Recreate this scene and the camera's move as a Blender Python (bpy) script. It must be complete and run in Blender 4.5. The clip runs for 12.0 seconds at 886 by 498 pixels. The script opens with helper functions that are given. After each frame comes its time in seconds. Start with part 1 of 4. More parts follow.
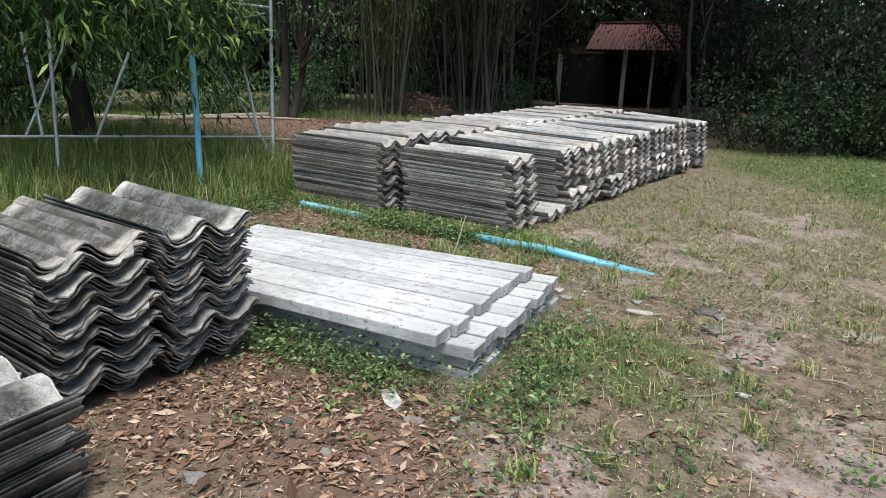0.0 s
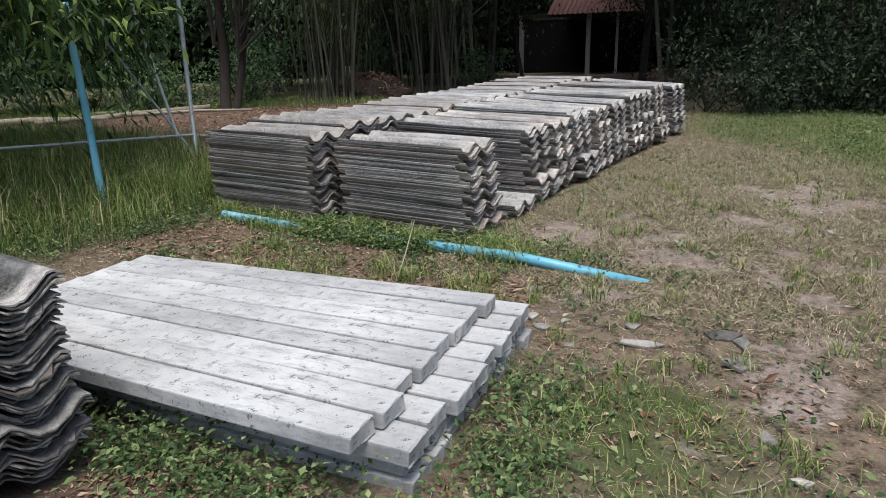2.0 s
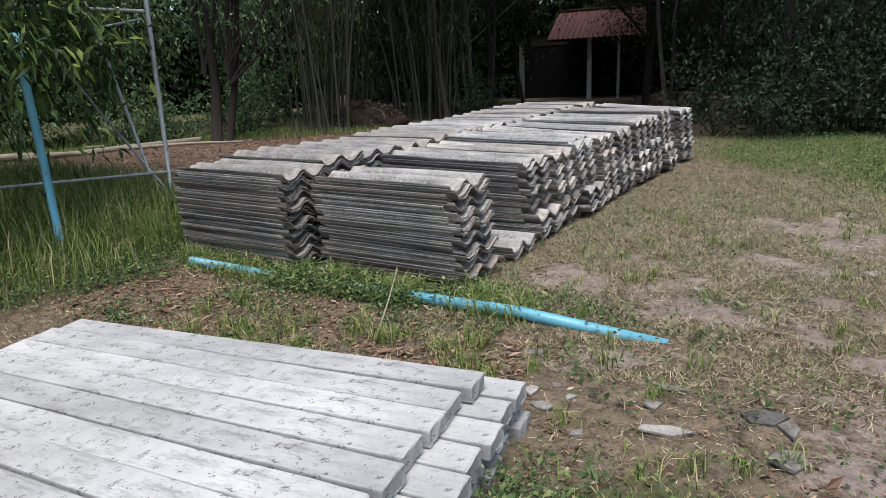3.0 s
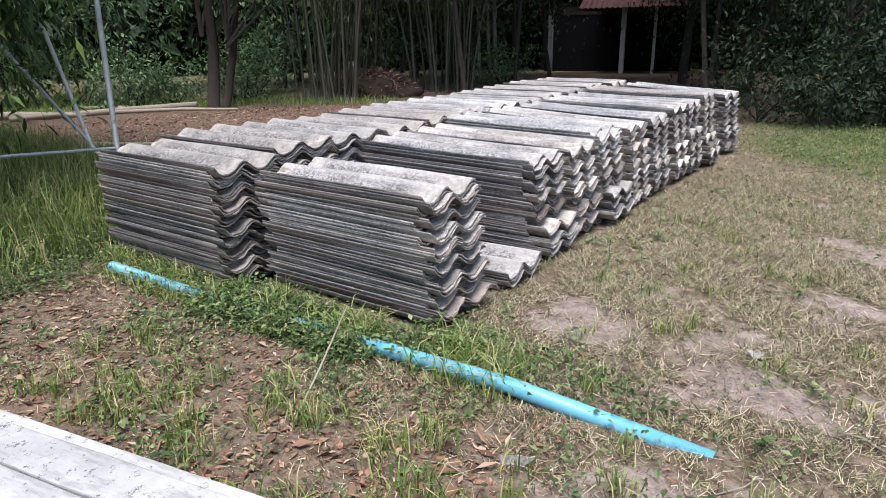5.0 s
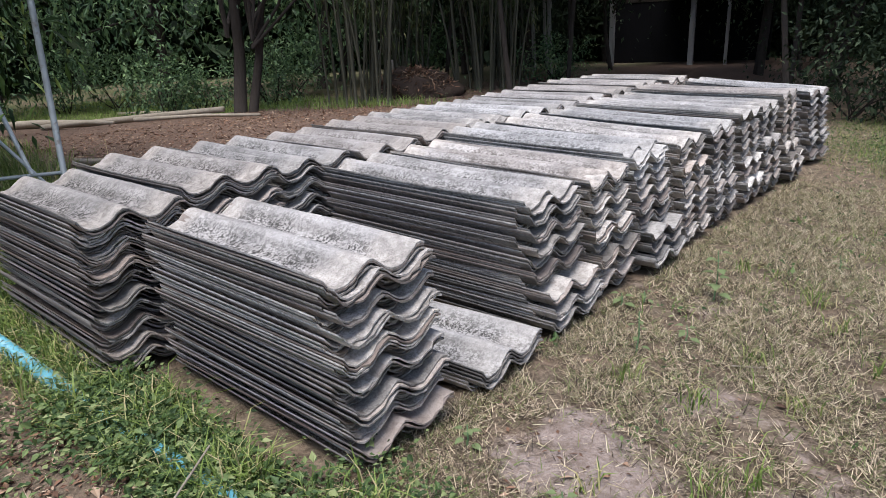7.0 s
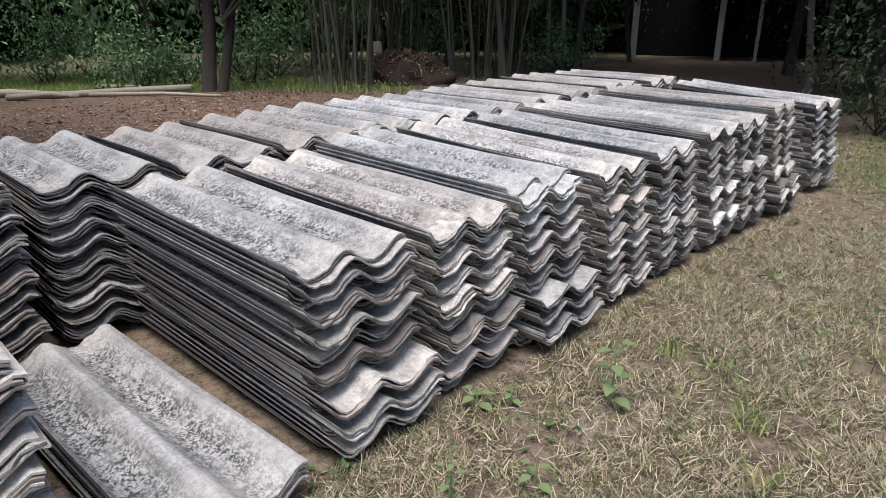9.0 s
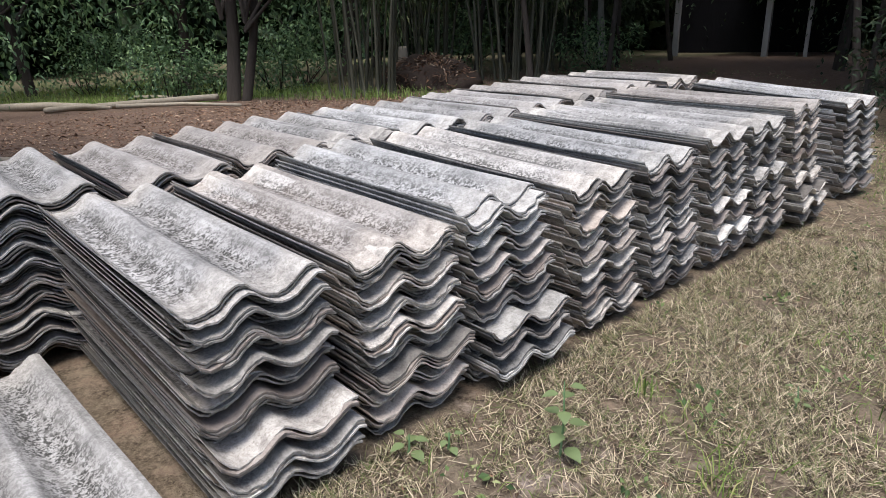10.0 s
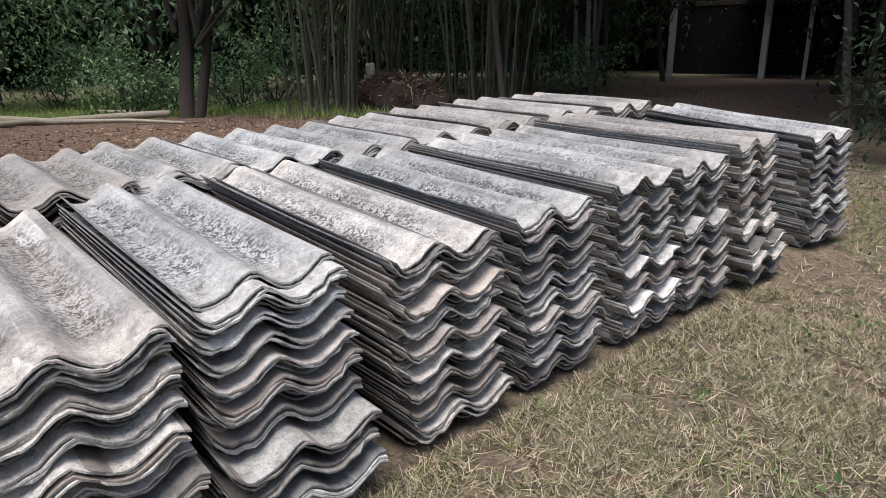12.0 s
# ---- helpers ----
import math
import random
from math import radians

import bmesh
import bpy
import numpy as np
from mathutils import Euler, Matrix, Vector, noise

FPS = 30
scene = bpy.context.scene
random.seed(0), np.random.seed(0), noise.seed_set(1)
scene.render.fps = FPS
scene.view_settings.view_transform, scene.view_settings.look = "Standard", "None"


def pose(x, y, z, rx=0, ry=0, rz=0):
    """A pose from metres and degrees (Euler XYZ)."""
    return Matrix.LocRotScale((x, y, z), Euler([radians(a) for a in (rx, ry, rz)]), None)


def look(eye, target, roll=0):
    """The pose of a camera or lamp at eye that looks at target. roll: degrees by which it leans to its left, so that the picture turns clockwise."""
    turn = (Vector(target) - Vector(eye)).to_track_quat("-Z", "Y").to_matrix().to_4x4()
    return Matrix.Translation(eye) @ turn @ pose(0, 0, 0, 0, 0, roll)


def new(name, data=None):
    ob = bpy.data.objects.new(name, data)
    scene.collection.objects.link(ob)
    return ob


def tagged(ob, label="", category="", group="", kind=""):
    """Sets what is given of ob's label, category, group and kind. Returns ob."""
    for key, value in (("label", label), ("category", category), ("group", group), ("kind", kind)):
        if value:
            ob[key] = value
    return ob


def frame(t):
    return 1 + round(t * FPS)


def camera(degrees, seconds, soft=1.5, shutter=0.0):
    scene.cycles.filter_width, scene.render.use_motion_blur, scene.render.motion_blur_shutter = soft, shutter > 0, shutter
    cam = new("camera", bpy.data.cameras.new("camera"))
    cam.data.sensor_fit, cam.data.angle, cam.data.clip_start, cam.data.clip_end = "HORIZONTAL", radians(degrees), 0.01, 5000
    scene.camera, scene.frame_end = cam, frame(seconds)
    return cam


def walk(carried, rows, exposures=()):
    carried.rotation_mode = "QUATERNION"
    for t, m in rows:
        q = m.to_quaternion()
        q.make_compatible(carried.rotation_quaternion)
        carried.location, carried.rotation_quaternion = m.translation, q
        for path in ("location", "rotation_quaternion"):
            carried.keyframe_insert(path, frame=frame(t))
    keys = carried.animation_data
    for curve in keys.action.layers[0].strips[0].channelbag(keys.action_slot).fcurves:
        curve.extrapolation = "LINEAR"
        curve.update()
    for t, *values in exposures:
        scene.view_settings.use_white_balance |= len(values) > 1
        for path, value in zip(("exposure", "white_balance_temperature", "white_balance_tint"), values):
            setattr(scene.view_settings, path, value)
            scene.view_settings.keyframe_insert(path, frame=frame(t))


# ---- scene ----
cam = camera(68.1, 12.0, soft=0.75)
PATH = [
    (0, (-0.213, 0.497, 1.52), (-1.326, 2.074, 0.997), 2.0),
    (0.5, (-0.286, 0.853, 1.521), (-1.424, 2.435, 1.075), -1.3),
    (1, (-0.328, 1.066, 1.516), (-1.475, 2.623, 1.007), -1.3),
    (1.5, (-0.515, 1.319, 1.503), (-1.608, 2.901, 0.952), -1.5),
    (2, (-0.662, 1.543, 1.48), (-1.707, 3.144, 0.893), -1.6),
    (2.5, (-0.78, 1.92, 1.43), (-1.824, 3.526, 0.855), -2.7),
    (3, (-0.89, 2.131, 1.474), (-1.958, 3.742, 0.961), -2.6),
    (3.5, (-1.097, 2.444, 1.472), (-2.146, 4.065, 0.948), -1.2),
    (3.7, (-1.148, 2.546, 1.478), (-2.121, 4.225, 0.994), -1.1),
    (5.3, (-1.424, 3.499, 1.481), (-2.548, 5.036, 0.869), -0.7),
    (5.5, (-1.518, 3.648, 1.476), (-2.6, 5.232, 0.909), -0.7),
    (6, (-1.592, 3.98, 1.474), (-2.723, 5.518, 0.879), -2.5),
    (6.5, (-1.616, 4.297, 1.482), (-2.866, 5.756, 0.928), -2.6),
    (6.7, (-1.635, 4.421, 1.48), (-2.873, 5.876, 0.889), -2.3),
    (8.3, (-1.66, 5.621, 1.467), (-3.129, 6.84, 0.869), -1.9),
    (8.5, (-1.661, 5.765, 1.452), (-3.069, 7.013, 0.775), -0.9),
    (9, (-1.674, 6.096, 1.469), (-2.991, 7.451, 0.813), 0.1),
    (9.5, (-1.665, 6.343, 1.444), (-2.989, 7.679, 0.763), -1.2),
    (10, (-1.581, 6.623, 1.459), (-3.003, 7.873, 0.813), -1.6),
    (10.5, (-1.585, 6.839, 1.441), (-3.047, 8.035, 0.782), -1.6),
    (11, (-1.673, 7.142, 1.423), (-3.06, 8.421, 0.76), -0.3),
    (11.5, (-1.707, 7.433, 1.397), (-3.017, 8.765, 0.682), -2.3),
    (12, (-1.685, 7.763, 1.425), (-3.132, 9.007, 0.825), -0.8),
]
EXPOSURES = [(0.0, 0.80, 6500, 5), (1.0, 0.66, 6500, 8), (2.5, 0.44, 6450, 10), (3.5, 0.58, 6450, 11), (5.5, 1.04, 6300, 14), (6.0, 0.88, 6300, 14), (6.5, 0.74, 6300, 14), (8.5, 0.66, 6350, 13), (9.5, 0.80, 6400, 12), (10.5, 0.71, 6450, 12), (11.5, 0.66, 6450, 12), (12.0, 0.68, 6450, 12)]
walk(cam, [(t, look(eye, target, roll)) for t, eye, target, roll in PATH], EXPOSURES)

# ---- light: bright hazy sky over a clearing, soft high sun ----
SUN_EL, SUN_AZ = 72.0, 150.0
world = bpy.data.worlds.new("sky")
world.use_nodes = True
scene.world = world
wn = world.node_tree.nodes
sky = wn.new("ShaderNodeTexSky")
sky.sky_type = "NISHITA"
sky.sun_disc = False
sky.sun_elevation, sky.sun_rotation = radians(SUN_EL), radians(SUN_AZ)
sky.air_density, sky.dust_density = 1.0, 2.0
wn["Background"].inputs["Strength"].default_value = 0.15
world.node_tree.links.new(sky.outputs[0], wn["Background"].inputs["Color"])
sun_data = bpy.data.lights.new("sun", "SUN")
sun_data.energy, sun_data.angle, sun_data.color = 2.7, radians(35), (1.0, 0.985, 0.955)
sun = new("sun", sun_data)
sun_dir = Vector((math.sin(radians(SUN_AZ)) * math.cos(radians(SUN_EL)), math.cos(radians(SUN_AZ)) * math.cos(radians(SUN_EL)), math.sin(radians(SUN_EL))))
sun.matrix_world = look(sun_dir * 60, (0, 0, 0))


# ---- materials ----
class Nodes:
    """Short hand for node materials."""
    def __init__(self, name, rough=0.8, metal=0.0, spec=0.3):
        self.mat = bpy.data.materials.new(name)
        self.mat.use_nodes = True
        self.t = self.mat.node_tree
        self.b = self.t.nodes["Principled BSDF"]
        self.b.inputs["Roughness"].default_value = rough
        self.b.inputs["Metallic"].default_value = metal
        self.b.inputs["Specular IOR Level"].default_value = spec

    def n(self, kind, **props):
        node = self.t.nodes.new("ShaderNode" + kind)
        for k, v in props.items():
            if k in ("operation", "data_type", "blend_type", "feature", "attribute_name", "noise_dimensions"):
                setattr(node, k, v)
            else:
                node.inputs[k].default_value = v
        return node

    def link(self, a, b):
        self.t.links.new(a, b)

    def coord(self, which="Object", scale=(1, 1, 1)):
        tc = self.n("TexCoord")
        mp = self.n("Mapping")
        mp.inputs["Scale"].default_value = scale
        self.link(tc.outputs[which], mp.inputs["Vector"])
        return mp.outputs[0]

    def noise(self, vec, scale, detail=4.0, rough=0.6):
        nd = self.n("TexNoise", Scale=scale, Detail=detail, Roughness=rough)
        self.link(vec, nd.inputs["Vector"])
        return nd.outputs["Fac"]

    def ramp(self, fac, stops):
        r = self.n("ValToRGB")
        el = r.color_ramp.elements
        while len(el) < len(stops):
            el.new(0.5)
        for e, (p, c) in zip(el, stops):
            e.position = p
            e.color = (c, c, c, 1) if isinstance(c, (int, float)) else (*c, 1)
        self.link(fac, r.inputs["Fac"])
        return r.outputs["Color"]

    def mix(self, fac, a, b, blend="MIX"):
        m = self.n("Mix", data_type="RGBA", blend_type=blend)
        for v, i in ((fac, 0), (a, 6), (b, 7)):
            if isinstance(v, (int, float)):
                m.inputs[i].default_value = v if i == 0 else (v, v, v, 1)
            elif isinstance(v, tuple):
                m.inputs[i].default_value = (*v, 1)
            else:
                self.link(v, m.inputs[i])
        return m.outputs[2]

    def math(self, op, a, b=0.0):
        m = self.n("Math", operation=op)
        for v, i in ((a, 0), (b, 1)):
            if isinstance(v, (int, float)):
                m.inputs[i].default_value = v
            else:
                self.link(v, m.inputs[i])
        return m.outputs[0]

    def color(self, c):
        self.link(c, self.b.inputs["Base Color"])

    def bump(self, fac, dist=0.01, strength=0.6):
        bp = self.n("Bump", Strength=strength, Distance=dist)
        self.link(fac, bp.inputs["Height"])
        self.link(bp.outputs[0], self.b.inputs["Normal"])


def sheet_material(name, dark):
    """Weathered fibre cement: grey, lichen specks, a paler strip where the next row had covered it."""
    m = Nodes(name, 0.92, 0, 0.15)
    v = m.coord("Object")
    oi = m.n("ObjectInfo")
    shift = m.n("VectorMath", operation="ADD")
    m.link(v, shift.inputs[0])
    sc = m.n("VectorMath", operation="SCALE", Scale=37.0)
    comb = m.n("CombineXYZ")
    m.link(oi.outputs["Random"], comb.inputs[0]), m.link(oi.outputs["Random"], comb.inputs[1])
    m.link(comb.outputs[0], sc.inputs[0]), m.link(sc.outputs[0], shift.inputs[1])
    v2 = shift.outputs[0]
    big = m.noise(v2, 4.0, 5)
    streak = m.n("Mapping")
    streak.inputs["Scale"].default_value = (1.5, 26, 8)
    m.link(v2, streak.inputs["Vector"])
    st = m.noise(streak.outputs[0], 1.0, 4)
    fine = m.noise(v2, 95.0, 3, 0.7)
    k = 0.5 if dark else 1.0
    base = m.ramp(big, [(0.3, tuple(k * c for c in (0.19, 0.188, 0.182))), (0.5, tuple(k * c for c in (0.345, 0.338, 0.325))), (0.72, tuple(k * c for c in (0.50, 0.49, 0.47)))])
    base = m.mix(0.35, base, m.ramp(st, [(0.35, 0.14 * k), (0.65, 0.64 * k)]), "MIX")
    # dark lichen specks in drifts
    spots = m.ramp(m.mix(0.5, fine, m.noise(v2, 42.0, 4, 0.75)), [(0.46, 0.0), (0.54, 1.0)])
    drift = m.ramp(m.noise(v2, 9.0, 4), [(0.28, 0.3), (0.5, 1.0)])
    low = m.n("SeparateXYZ")
    m.link(v, low.inputs[0])
    trough = m.ramp(m.math("DIVIDE", low.outputs[2], 0.075), [(0.25, 1.0), (0.95, 0.35)])
    speck = m.math("MULTIPLY", m.math("MULTIPLY", m.math("MULTIPLY", spots, drift), 0.95), trough)
    base = m.mix(speck, base, (0.04, 0.04, 0.037) if not dark else (0.02, 0.022, 0.016))
    if dark:
        moss = m.ramp(m.noise(v2, 6.5, 6, 0.75), [(0.42, 0.0), (0.62, 0.85)])
        base = m.mix(moss, base, (0.035, 0.038, 0.026))
    # paler covered strip at the end
    sep = m.n("SeparateXYZ")
    m.link(v, sep.inputs[0])
    edge = m.math("ADD", sep.outputs[0], m.math("MULTIPLY", m.math("SUBTRACT", m.noise(v2, 7.0, 4), 0.5), 0.30))
    near = m.n("MapRange")
    near.inputs["From Min"].default_value, near.inputs["From Max"].default_value = (-0.12, -0.02) if dark else (-0.24, -0.10)
    m.link(edge, near.inputs["Value"])
    pale = m.mix(m.noise(v2, 22.0, 4), (0.38, 0.365, 0.335), (0.70, 0.675, 0.63))
    some = m.ramp(m.math("FRACT", m.math("MULTIPLY", oi.outputs["Random"], 7.0)), [(0.25, 0.7 if dark else 0.5), (0.7, 0.95)])
    stain = m.ramp(m.noise(v2, 16.0, 6, 0.75), [(0.42, 0.0), (0.66, 0.75)])
    pale = m.mix(stain, pale, (0.13, 0.12, 0.11))
    pale = m.mix(m.math("MULTIPLY", m.ramp(m.noise(v2, 140.0, 3, 0.7), [(0.5, 0.0), (0.62, 1.0)]), 0.45), pale, (0.12, 0.11, 0.10))
    # both ends of a sheet have lain under or over a neighbour
    gen = m.n("SeparateXYZ")
    m.link(m.n("TexCoord").outputs["Generated"], gen.inputs[0])
    back = m.n("MapRange")
    back.inputs["From Min"].default_value, back.inputs["From Max"].default_value = 0.13, 0.05
    m.link(m.math("ADD", gen.outputs[0], m.math("MULTIPLY", m.math("SUBTRACT", m.noise(v2, 7.0, 4), 0.5), 0.2)), back.inputs["Value"])
    ends = m.math("MAXIMUM", near.outputs[0], back.outputs[0])
    base = m.mix(m.math("MULTIPLY", ends, some), base, pale)
    # pale worn lines along the waves
    scratch = m.n("Mapping")
    scratch.inputs["Scale"].default_value = (1.1, 60, 0.1)
    m.link(v2, scratch.inputs["Vector"])
    worn = m.ramp(m.noise(scratch.outputs[0], 1.0, 3, 0.5), [(0.66, 0.0), (0.74, 0.5)])
    base = m.mix(worn, base, (0.5 * k, 0.49 * k, 0.47 * k))
    # each sheet is a little lighter or darker, a few are brown
    tone = m.ramp(oi.outputs["Random"], [(0.0, 0.32), (0.4, 0.72), (0.75, 1.08), (1.0, 1.38)])
    base = m.mix(oi.outputs["Alpha"], base, tone, "MULTIPLY")
    brown = m.ramp(m.math("FRACT", m.math("MULTIPLY", oi.outputs["Random"], 13.0)), [(0.5, 0.0), (0.9, 0.5)])
    base = m.mix(m.math("MULTIPLY", brown, oi.outputs["Alpha"]), base, (0.25 * k, 0.195 * k, 0.165 * k))
    # rain marks and grime differ from stack to stack
    base = m.mix(1.0, base, oi.outputs["Color"], "MULTIPLY")
    m.color(base)
    m.bump(m.math("ADD", fine, m.math("MULTIPLY", big, 0.6)), 0.004, 0.6)
    return m.mat


def concrete_material():
    m = Nodes("pale_concrete", 0.9, 0, 0.2)
    v = m.coord("Object")
    oi = m.n("ObjectInfo")
    big = m.noise(v, 2.2, 6, 0.65)
    fine = m.noise(v, 60.0, 4, 0.7)
    c = m.ramp(big, [(0.3, (0.31, 0.307, 0.298)), (0.5, (0.44, 0.436, 0.423)), (0.7, (0.54, 0.535, 0.522))])
    stretch = m.n("Mapping")
    stretch.inputs["Scale"].default_value = (2.2, 9.0, 6.0)
    m.link(v, stretch.inputs["Vector"])
    c = m.mix(m.ramp(m.noise(stretch.outputs[0], 2.0, 8, 0.75), [(0.50, 0.0), (0.68, 0.65)]), c, (0.17, 0.165, 0.15))
    c = m.mix(m.ramp(m.noise(v, 26.0, 6, 0.8), [(0.57, 0.0), (0.62, 0.8)]), c, (0.08, 0.075, 0.06))
    c = m.mix(m.ramp(fine, [(0.62, 0.0), (0.72, 0.5)]), c, (0.24, 0.235, 0.22))
    c = m.mix(1.0, c, m.ramp(oi.outputs["Random"], [(0.0, 0.84), (1.0, 1.08)]), "MULTIPLY")
    m.color(c)
    m.bump(m.math("ADD", fine, big), 0.004, 0.5)
    return m.mat


def plastic_pipe_material(name, col):
    m = Nodes(name, 0.38, 0, 0.5)
    v = m.coord("Object")
    c = m.mix(m.noise(v, 3.0, 4), tuple(0.75 * x for x in col), tuple(min(1, 1.15 * x) for x in col))
    c = m.mix(m.ramp(m.noise(v, 18.0, 5, 0.7), [(0.56, 0.0), (0.7, 0.65)]), c, (0.33, 0.36, 0.34))
    c = m.mix(m.ramp(m.noise(v, 7.0, 5, 0.7), [(0.60, 0.0), (0.7, 0.75)]), c, (0.09, 0.085, 0.06))
    m.color(c)
    m.bump(m.noise(v, 30.0), 0.002, 0.3)
    return m.mat


def grey_pipe_material():
    m = Nodes("galvanised_pipe", 0.55, 0.35, 0.4)
    v = m.coord("Object")
    c = m.mix(m.noise(v, 6.0, 5), (0.22, 0.245, 0.245), (0.42, 0.45, 0.44))
    c = m.mix(m.ramp(m.noise(v, 14.0, 5), [(0.58, 0.0), (0.7, 0.7)]), c, (0.14, 0.10, 0.07))
    m.color(c)
    return m.mat


def ground_material():
    m = Nodes("yard_ground", 0.95, 0, 0.1)
    v = m.coord("Object")
    at = m.n("Attribute")
    at.attribute_name = "cover"
    sep = m.n("SeparateColor")
    m.link(at.outputs["Color"], sep.inputs[0])
    bare, green, litter = sep.outputs[0], sep.outputs[1], sep.outputs[2]
    n1, n2, n3 = m.noise(v, 1.3, 6, 0.65), m.noise(v, 11.0, 6, 0.7), m.noise(v, 70.0, 4, 0.75)
    soil = m.mix(n1, (0.165, 0.125, 0.104), (0.50, 0.42, 0.365))
    soil = m.mix(m.ramp(n2, [(0.36, 0.65), (0.56, 0.0)]), soil, (0.12, 0.088, 0.068))
    soil = m.mix(m.ramp(n3, [(0.35, 0.6), (0.6, 0.0)]), soil, (0.16, 0.115, 0.085))
    n4 = m.noise(v, 5.5, 6, 0.7)
    thatch = m.mix(m.ramp(n2, [(0.36, 0.0), (0.64, 1.0)]), (0.05, 0.036, 0.025), (0.21, 0.165, 0.118))
    thatch = m.mix(m.ramp(n4, [(0.48, 0.0), (0.66, 0.7)]), thatch, (0.20, 0.132, 0.096))
    thatch = m.mix(m.ramp(n3, [(0.45, 0.0), (0.7, 0.7)]), thatch, (0.27, 0.22, 0.15))
    moss = m.mix(n2, (0.035, 0.05, 0.018), (0.10, 0.13, 0.045))
    rot = m.mix(n2, (0.065, 0.044, 0.033), (0.22, 0.15, 0.112))
    edge = m.math("ADD", bare, m.math("MULTIPLY", m.math("SUBTRACT", n2, 0.5), 0.9))
    c = m.mix(m.ramp(edge, [(0.38, 0.0), (0.62, 1.0)]), thatch, soil)
    g = m.math("ADD", green, m.math("MULTIPLY", m.math("SUBTRACT", n2, 0.5), 0.8))
    c = m.mix(m.ramp(g, [(0.4, 0.0), (0.8, 0.85)]), c, moss)
    l = m.math("ADD", litter, m.math("MULTIPLY", m.math("SUBTRACT", n2, 0.5), 0.8))
    c = m.mix(m.ramp(l, [(0.4, 0.0), (0.7, 0.9)]), c, rot)
    m.color(c)
    m.bump(m.math("ADD", n3, m.math("MULTIPLY", n2, 1.5)), 0.02, 0.7)
    return m.mat


def leaf_material(name, stops, rough=0.5, trans=0.25):
    """Leaves and blades: each island takes its own tone."""
    m = Nodes(name, rough, 0, 0.3)
    geo = m.n("NewGeometry")
    c = m.ramp(geo.outputs["Random Per Island"], stops)
    c = m.mix(0.3, c, m.ramp(m.noise(m.coord("Object"), 0.9, 3), [(0.3, 0.02), (0.7, 0.16)]), "SOFT_LIGHT")
    m.color(c)
    if trans:
        tr = m.n("BsdfTranslucent")
        m.link(c, tr.inputs["Color"])
        mx = m.n("MixShader", Fac=trans)
        out = m.t.nodes["Material Output"]
        m.link(m.b.outputs[0], mx.inputs[1]), m.link(tr.outputs[0], mx.inputs[2]), m.link(mx.outputs[0], out.inputs[0])
    return m.mat


def bark_material(name, a, b):
    m = Nodes(name, 0.9, 0, 0.15)
    v = m.coord("Object", (14, 14, 2.5))
    n = m.noise(v, 1.6, 6, 0.7)
    m.color(m.mix(n, a, b))
    m.bump(n, 0.02, 0.7)
    return m.mat


def rusty_roof_material():
    m = Nodes("rusty_roof_sheet", 0.7, 0.1, 0.3)
    v = m.coord("Object")
    c = m.mix(m.noise(v, 1.5, 6, 0.7), (0.07, 0.028, 0.026), (0.13, 0.058, 0.052))
    c = m.mix(m.ramp(m.noise(v, 6.0, 5), [(0.5, 0.0), (0.7, 0.6)]), c, (0.09, 0.06, 0.05))
    m.color(c)
    return m.mat


SHEET = sheet_material("weathered_fibre_cement", False)
OLD_SHEET = sheet_material("mossy_fibre_cement", True)
CONCRETE = concrete_material()
BLUE = plastic_pipe_material("blue_plastic_pipe", (0.13, 0.40, 0.50))
GALV = grey_pipe_material()
GROUND = ground_material()
MANGO = leaf_material("mango_leaf", [(0.0, (0.022, 0.046, 0.013)), (0.55, (0.058, 0.112, 0.03)), (0.84, (0.16, 0.25, 0.06)), (1.0, (0.38, 0.46, 0.13))], 0.5)
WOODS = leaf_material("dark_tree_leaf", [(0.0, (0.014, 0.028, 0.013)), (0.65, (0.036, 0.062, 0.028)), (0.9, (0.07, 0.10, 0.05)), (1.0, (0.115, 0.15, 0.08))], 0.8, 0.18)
BUSH = leaf_material("bush_leaf", [(0.0, (0.06, 0.115, 0.06)), (0.6, (0.145, 0.245, 0.115)), (1.0, (0.30, 0.42, 0.20))], 0.5)
MEADOW = leaf_material("meadow_blade", [(0.0, (0.14, 0.22, 0.05)), (0.6, (0.25, 0.36, 0.09)), (1.0, (0.38, 0.45, 0.16))], 0.6)
BAMBOO_LEAF = leaf_material("bamboo_leaf", [(0.0, (0.04, 0.06, 0.02)), (0.7, (0.08, 0.11, 0.04)), (1.0, (0.18, 0.19, 0.08))], 0.5)
WEED = leaf_material("weed_leaf", [(0.0, (0.035, 0.07, 0.022)), (0.5, (0.10, 0.165, 0.055)), (0.85, (0.22, 0.29, 0.11)), (1.0, (0.38, 0.42, 0.20))], 0.6)
GREEN_GRASS = leaf_material("green_grass_blade", [(0.0, (0.08, 0.13, 0.03)), (0.45, (0.19, 0.27, 0.06)), (0.75, (0.32, 0.40, 0.12)), (0.85, (0.48, 0.43, 0.22)), (1.0, (0.54, 0.46, 0.27))], 0.6)
STRAW = leaf_material("dry_grass_blade", [(0.0, (0.05, 0.038, 0.026)), (0.25, (0.16, 0.118, 0.082)), (0.45, (0.42, 0.34, 0.235)), (0.72, (0.74, 0.65, 0.48)), (0.80, (0.27, 0.28, 0.125)), (1.0, (0.15, 0.19, 0.065))], 0.7)
YOUNG = leaf_material("young_weed_leaf", [(0.0, (0.12, 0.17, 0.07)), (0.6, (0.21, 0.27, 0.12)), (1.0, (0.36, 0.40, 0.22))], 0.6)
